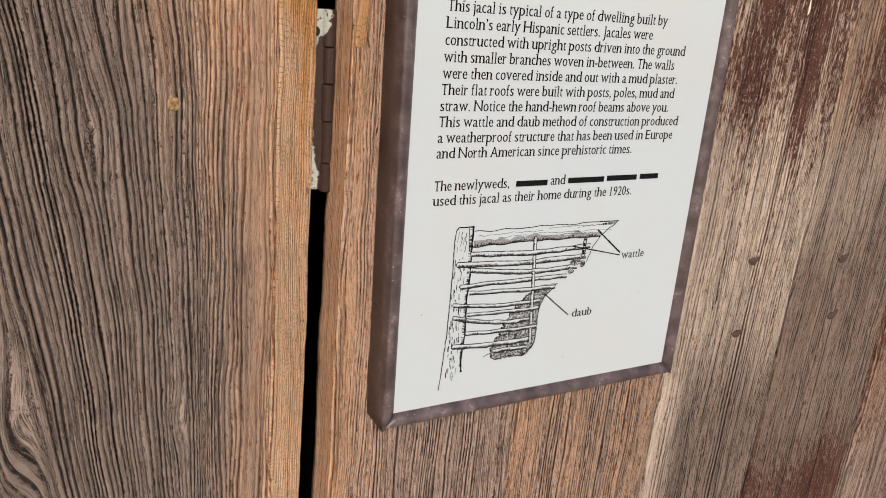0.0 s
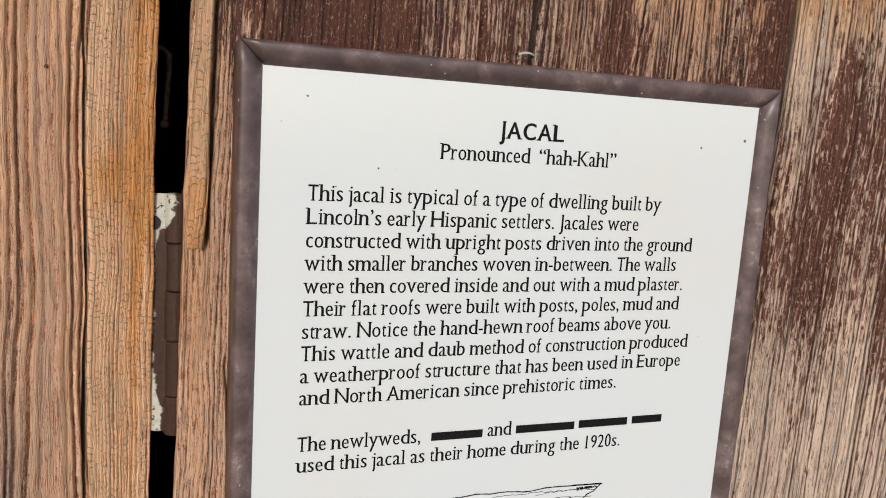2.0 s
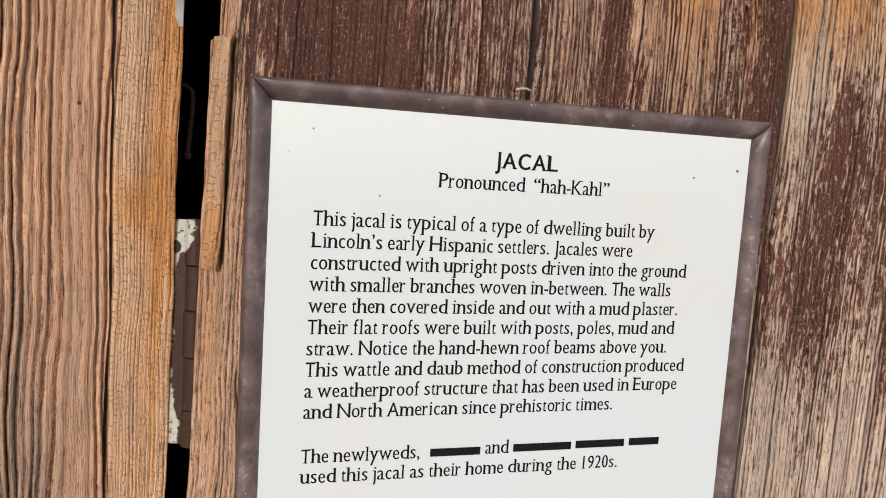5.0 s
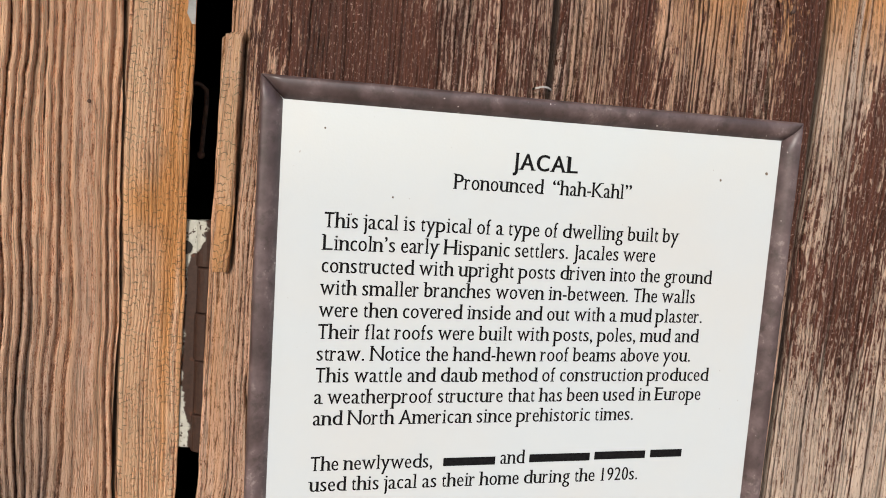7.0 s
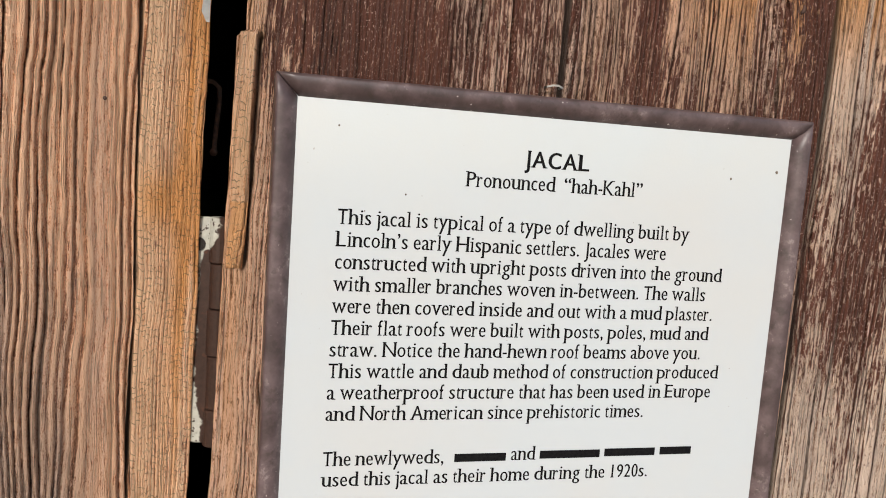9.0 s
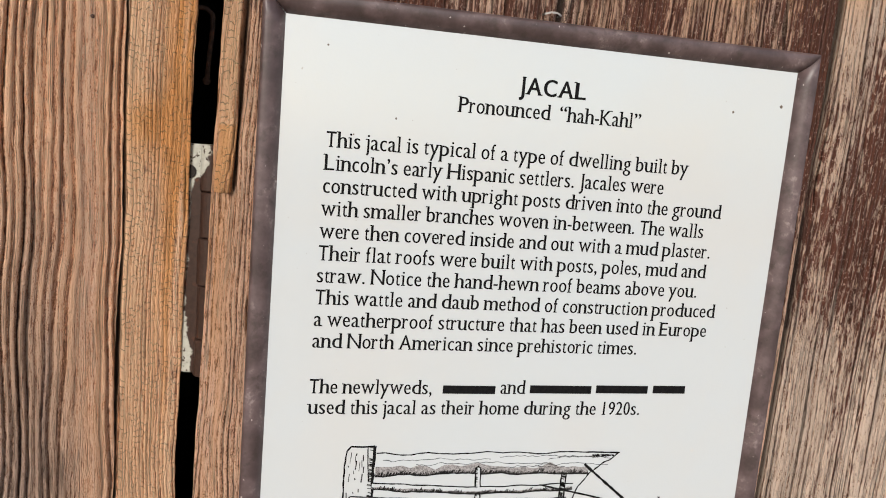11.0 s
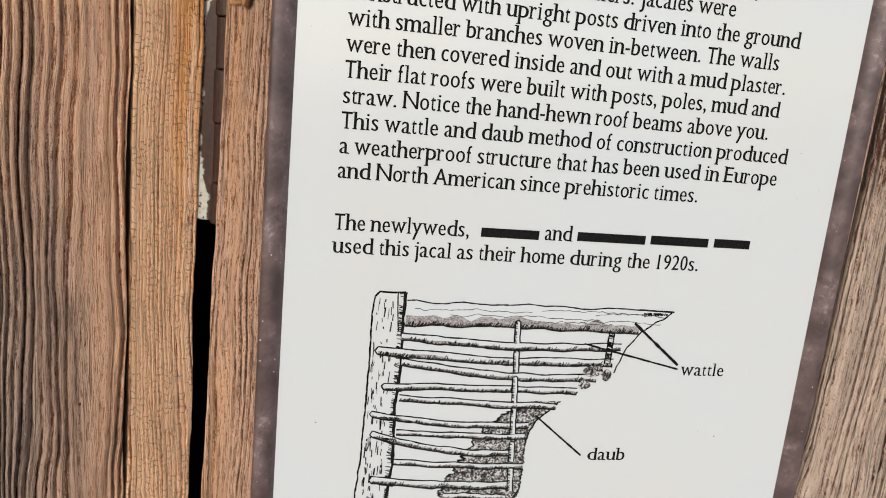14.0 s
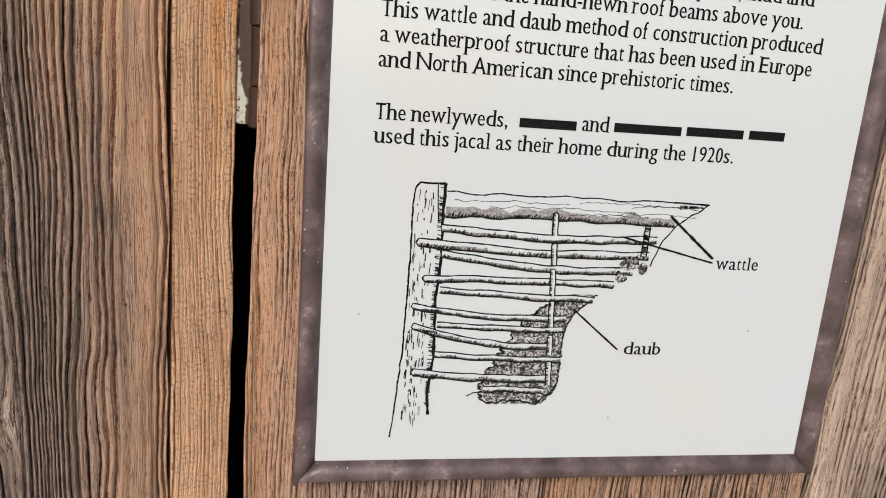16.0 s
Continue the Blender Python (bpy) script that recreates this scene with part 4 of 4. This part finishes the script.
for k in range(150):
    z = rng.uniform(24, 114.6)
    hatch.stroke([(39.9 + rng.uniform(0, 0.8), z), (42.2, z + rng.uniform(-0.9, 0.4))], 0.22, 0.00015, 0, k)
# the beam
stick(43.0, 107.0, 137.0, 106.9, 9.6, 0.3, 0.00016, 1.7, fill, ink, hatch, shade, False)
fill.poly([(137.0, 111.6), (137.0, 102.4), (139.6, 102.8), (143.0, 106.5), (146.5, 108.0), (149.2, 111.0)], 0.00016)
ink.stroke([(136.0, 111.8), (151.0, 111.4)], 0.45, 0.00018, 0.2, 6)
ink.stroke([(150.2, 111.0), (146.8, 108.2), (143.5, 107.2), (141.5, 104.6), (138.2, 102.6), (133.0, 96.0), (131.4, 92.0), (129.2, 85.0)], 0.38, 0.00018, 0.5, 7)
for zz, a, b in ((108.7, 46, 92), (106.8, 60, 120), (109.8, 96, 138), (104.9, 92, 126), (106.0, 112, 146), (109.0, 118, 147)):
    ink.stroke([(a, zz), ((a + b) / 2, zz + 0.7), (b, zz)], 0.15, 0.00018, 1.0, zz)
for k in range(60):
    x = rng.uniform(138, 148)
    hatch.stroke([(x, 110.9 - rng.random() * 0.5), (x + 0.5, 109.9 - rng.random() * (148 - x) * 0.12)], 0.2, 0.00018, 0, k)
# daub patches between the branches, torn along the right side
TEAR = ((24.5, 66, 89), (30.5, 62.5, 94.5), (36.0, 64.5, 95.5), (41.5, 67.0, 95.8), (47.5, 70.0, 95.6), (53.0, 73.5, 95.5), (58.5, 76.5, 96.5), (64.0, 82.0, 99.0), (68.5, 90.0, 104.0), (72.5, 96.0, 108.0))
for (za, la, ra), (zb, lb, rb) in zip(TEAR, TEAR[1:]):
    n = 14
    left = [(la + (lb - la) * i / n + 2.6 * noise.noise((za + i * 0.6, 3, 1)) - 2.4 * math.sin(math.pi * i / n) + 1.2, za + (zb - za) * i / n) for i in range(n + 1)]
    right = [(ra + (rb - ra) * i / n + 0.9 * noise.noise((za + i * 0.6, 8, 1)), za + (zb - za) * i / n) for i in range(n + 1)]
    daub = Sheet()
    for i in range(n):
        daub.poly((left[i], right[i], right[i + 1], left[i + 1]), 0.00013)
    daub.make("drawn_daub", DAUB)
    ink.stroke(left, 0.45, 0.00016, 0.4, za, 0.6)
    ink.stroke(right, 0.40, 0.00016, 0.4, za + 1, 0.6)
ink.stroke([(66, 24.8), (73, 25.6), (80, 26.2), (87, 24.2), (92, 29), (95, 33)], 0.45, 0.00018, 1.2, 21, 0.6)
ink.stroke([(57.5, 28.0), (60, 29.3), (65, 29.8)], 0.34, 0.00018, 0.3, 22)
for cx, cz, rx, rz in ((120.5, 85.6, 4.6, 2.6), (117.2, 79.8, 2.8, 2.0), (126.0, 84.0, 2.0, 2.6)):
    daub = Sheet()
    daub.poly([(cx + rx * (1 + 0.3 * noise.noise((a, cx, 0))) * math.cos(a), cz + rz * (1 + 0.3 * noise.noise((a, cx, 4))) * math.sin(a)) for a in [0.35 * i for i in range(18)]], 0.00023)
    daub.make("drawn_daub", DAUB)
# woven branches, top to bottom
STICKS = ((42.0, 97.6, 130.5, 96.0, 3.0, -1.6, 0), (33.4, 91.7, 128.0, 89.4, 3.1, -1.4, 1), (42.8, 87.6, 122.0, 82.8, 3.0, -2.2, 0), (36.7, 77.6, 114.5, 76.8, 2.5, 0.2, 1),
          (43.0, 72.6, 106.5, 70.2, 2.4, -0.2, 0), (33.0, 66.0, 96.0, 62.1, 2.4, -1.8, 1), (43.0, 58.4, 95.0, 57.0, 2.2, -0.3, 0), (33.8, 57.4, 91.5, 49.8, 2.7, -2.6, 1),
          (43.1, 46.0, 95.8, 44.0, 2.3, -0.5, 0), (34.9, 38.0, 92.0, 35.4, 3.0, -0.6, 1), (64.0, 31.0, 90.0, 30.2, 2.4, 0.3, 0))
for k, (a, b, c_, d, th, bend, capped) in enumerate(STICKS):
    body, rim_, ticks, tint = Sheet(), Sheet(), Sheet(), Sheet()
    stick(a, b, c_, d, th, bend, 0.00020, 3.1 + k * 1.37, body, rim_, ticks, tint, capped)
    branch = body.make("drawn_branch", PAPER)
    rim_.make("branch_outline", INK, "", branch)
    tint.make("branch_shading", SCREEN, "", branch)
    ticks.make("branch_hatching", GREY_INK, "", branch)
    if capped:
        for j in range(16):
            x = rng.uniform(a + 3.5, 43.0)
            hatch.stroke([(x, b - th * 0.5), (x + 0.8, b - th * 0.5 - (x - a - 2.0) * 0.22)], 0.35, 0.00021, 0, j)
# the upright rods, in short lengths behind and before the branches
ROD = ((105.1, 96.4), (92.8, 84.5), (82.2, 71.6), (69.0, 58.2), (54.5, 46.0), (43.0, 33.0))
for za, zb in ROD:
    xa, xb = 86.8 + (105.1 - za) * 0.066, 86.8 + (105.1 - zb) * 0.066
    rod = Sheet()
    rod.poly(((xa - 1.1, za), (xb - 1.1, zb), (xb + 1.1, zb), (xa + 1.1, za)), 0.00024)
    rod.make("drawn_rod", PAPER)
    for o in (-1.1, 1.1):
        ink.stroke([(xa + o, za), (xb + o, zb)], 0.36, 0.00026, 0.2, za + o)
    ink.stroke([(xa - 1.1, za), (xa, za + 0.7), (xa + 1.1, za)], 0.34, 0.00026, 0, za, 0.5)
    for j in range(int((za - zb) * 2.2)):
        z = rng.uniform(zb, za)
        hatch.stroke([(xa + (xb - xa) * (za - z) / (za - zb) - 1.0, z), (xa + (xb - xa) * (za - z) / (za - zb) - 0.1, z - 0.3)], 0.2, 0.00026, 0, j)
for o in (-1.1, 1.1):
    ink.stroke([(125.8 + o, 102.0), (125.6 + o, 88.8)], 0.42, 0.00026, 0.2, o)
for j in range(34):
    z = rng.uniform(89, 102)
    hatch.stroke([(124.8, z), (126.0 + rng.random() * 0.7, z - 0.4)], 0.26, 0.00026, 0, j)
# leader lines to the two words
for a, b, w in (((134.8, 106.3), (156.1, 89.1), 1.0), ((114.9, 97.1), (156.3, 87.4), 0.66), ((98.5, 66.3), (119.9, 48.9), 0.70)):
    lead = Sheet()
    lead.stroke([a, b], 0.72 * w, 0.00028, 0.05, w)
    lead.make("leader_line", INK)
beam = fill.make("drawn_beam", PAPER)
shade.make("beam_shading", SCREEN, "", beam)
ink.make("drawn_outline", INK)
hatch.make("drawn_hatching", GREY_INK)

# specks and scratches on the panel
for x, z, r in ((205.9, 266.7, 0.75), (40.8, 247.3, 0.42), (178.0, 57.8, 0.35), (12.0, 62.3, 0.3), (13.5, 272.0, 0.4), (120.0, 18.0, 0.35), (183.5, 262.5, 0.55), (25.0, 240.0, 0.3)):
    bm = bmesh.new()
    bmesh.ops.create_uvsphere(bm, u_segments=9, v_segments=6, radius=1.0)
    for v in bm.verts:
        k = 1 + 0.35 * noise.noise((v.co.x * 2 + x, v.co.z * 2, z))
        v.co = Vector((x / 1000 + v.co.x * r * k / 1000, v.co.y * 0.00012, 1.3 + z / 1000 + v.co.z * r * k / 1000))
    adopt(part("speck", bm, SPECK, None, smooth=True), sign)
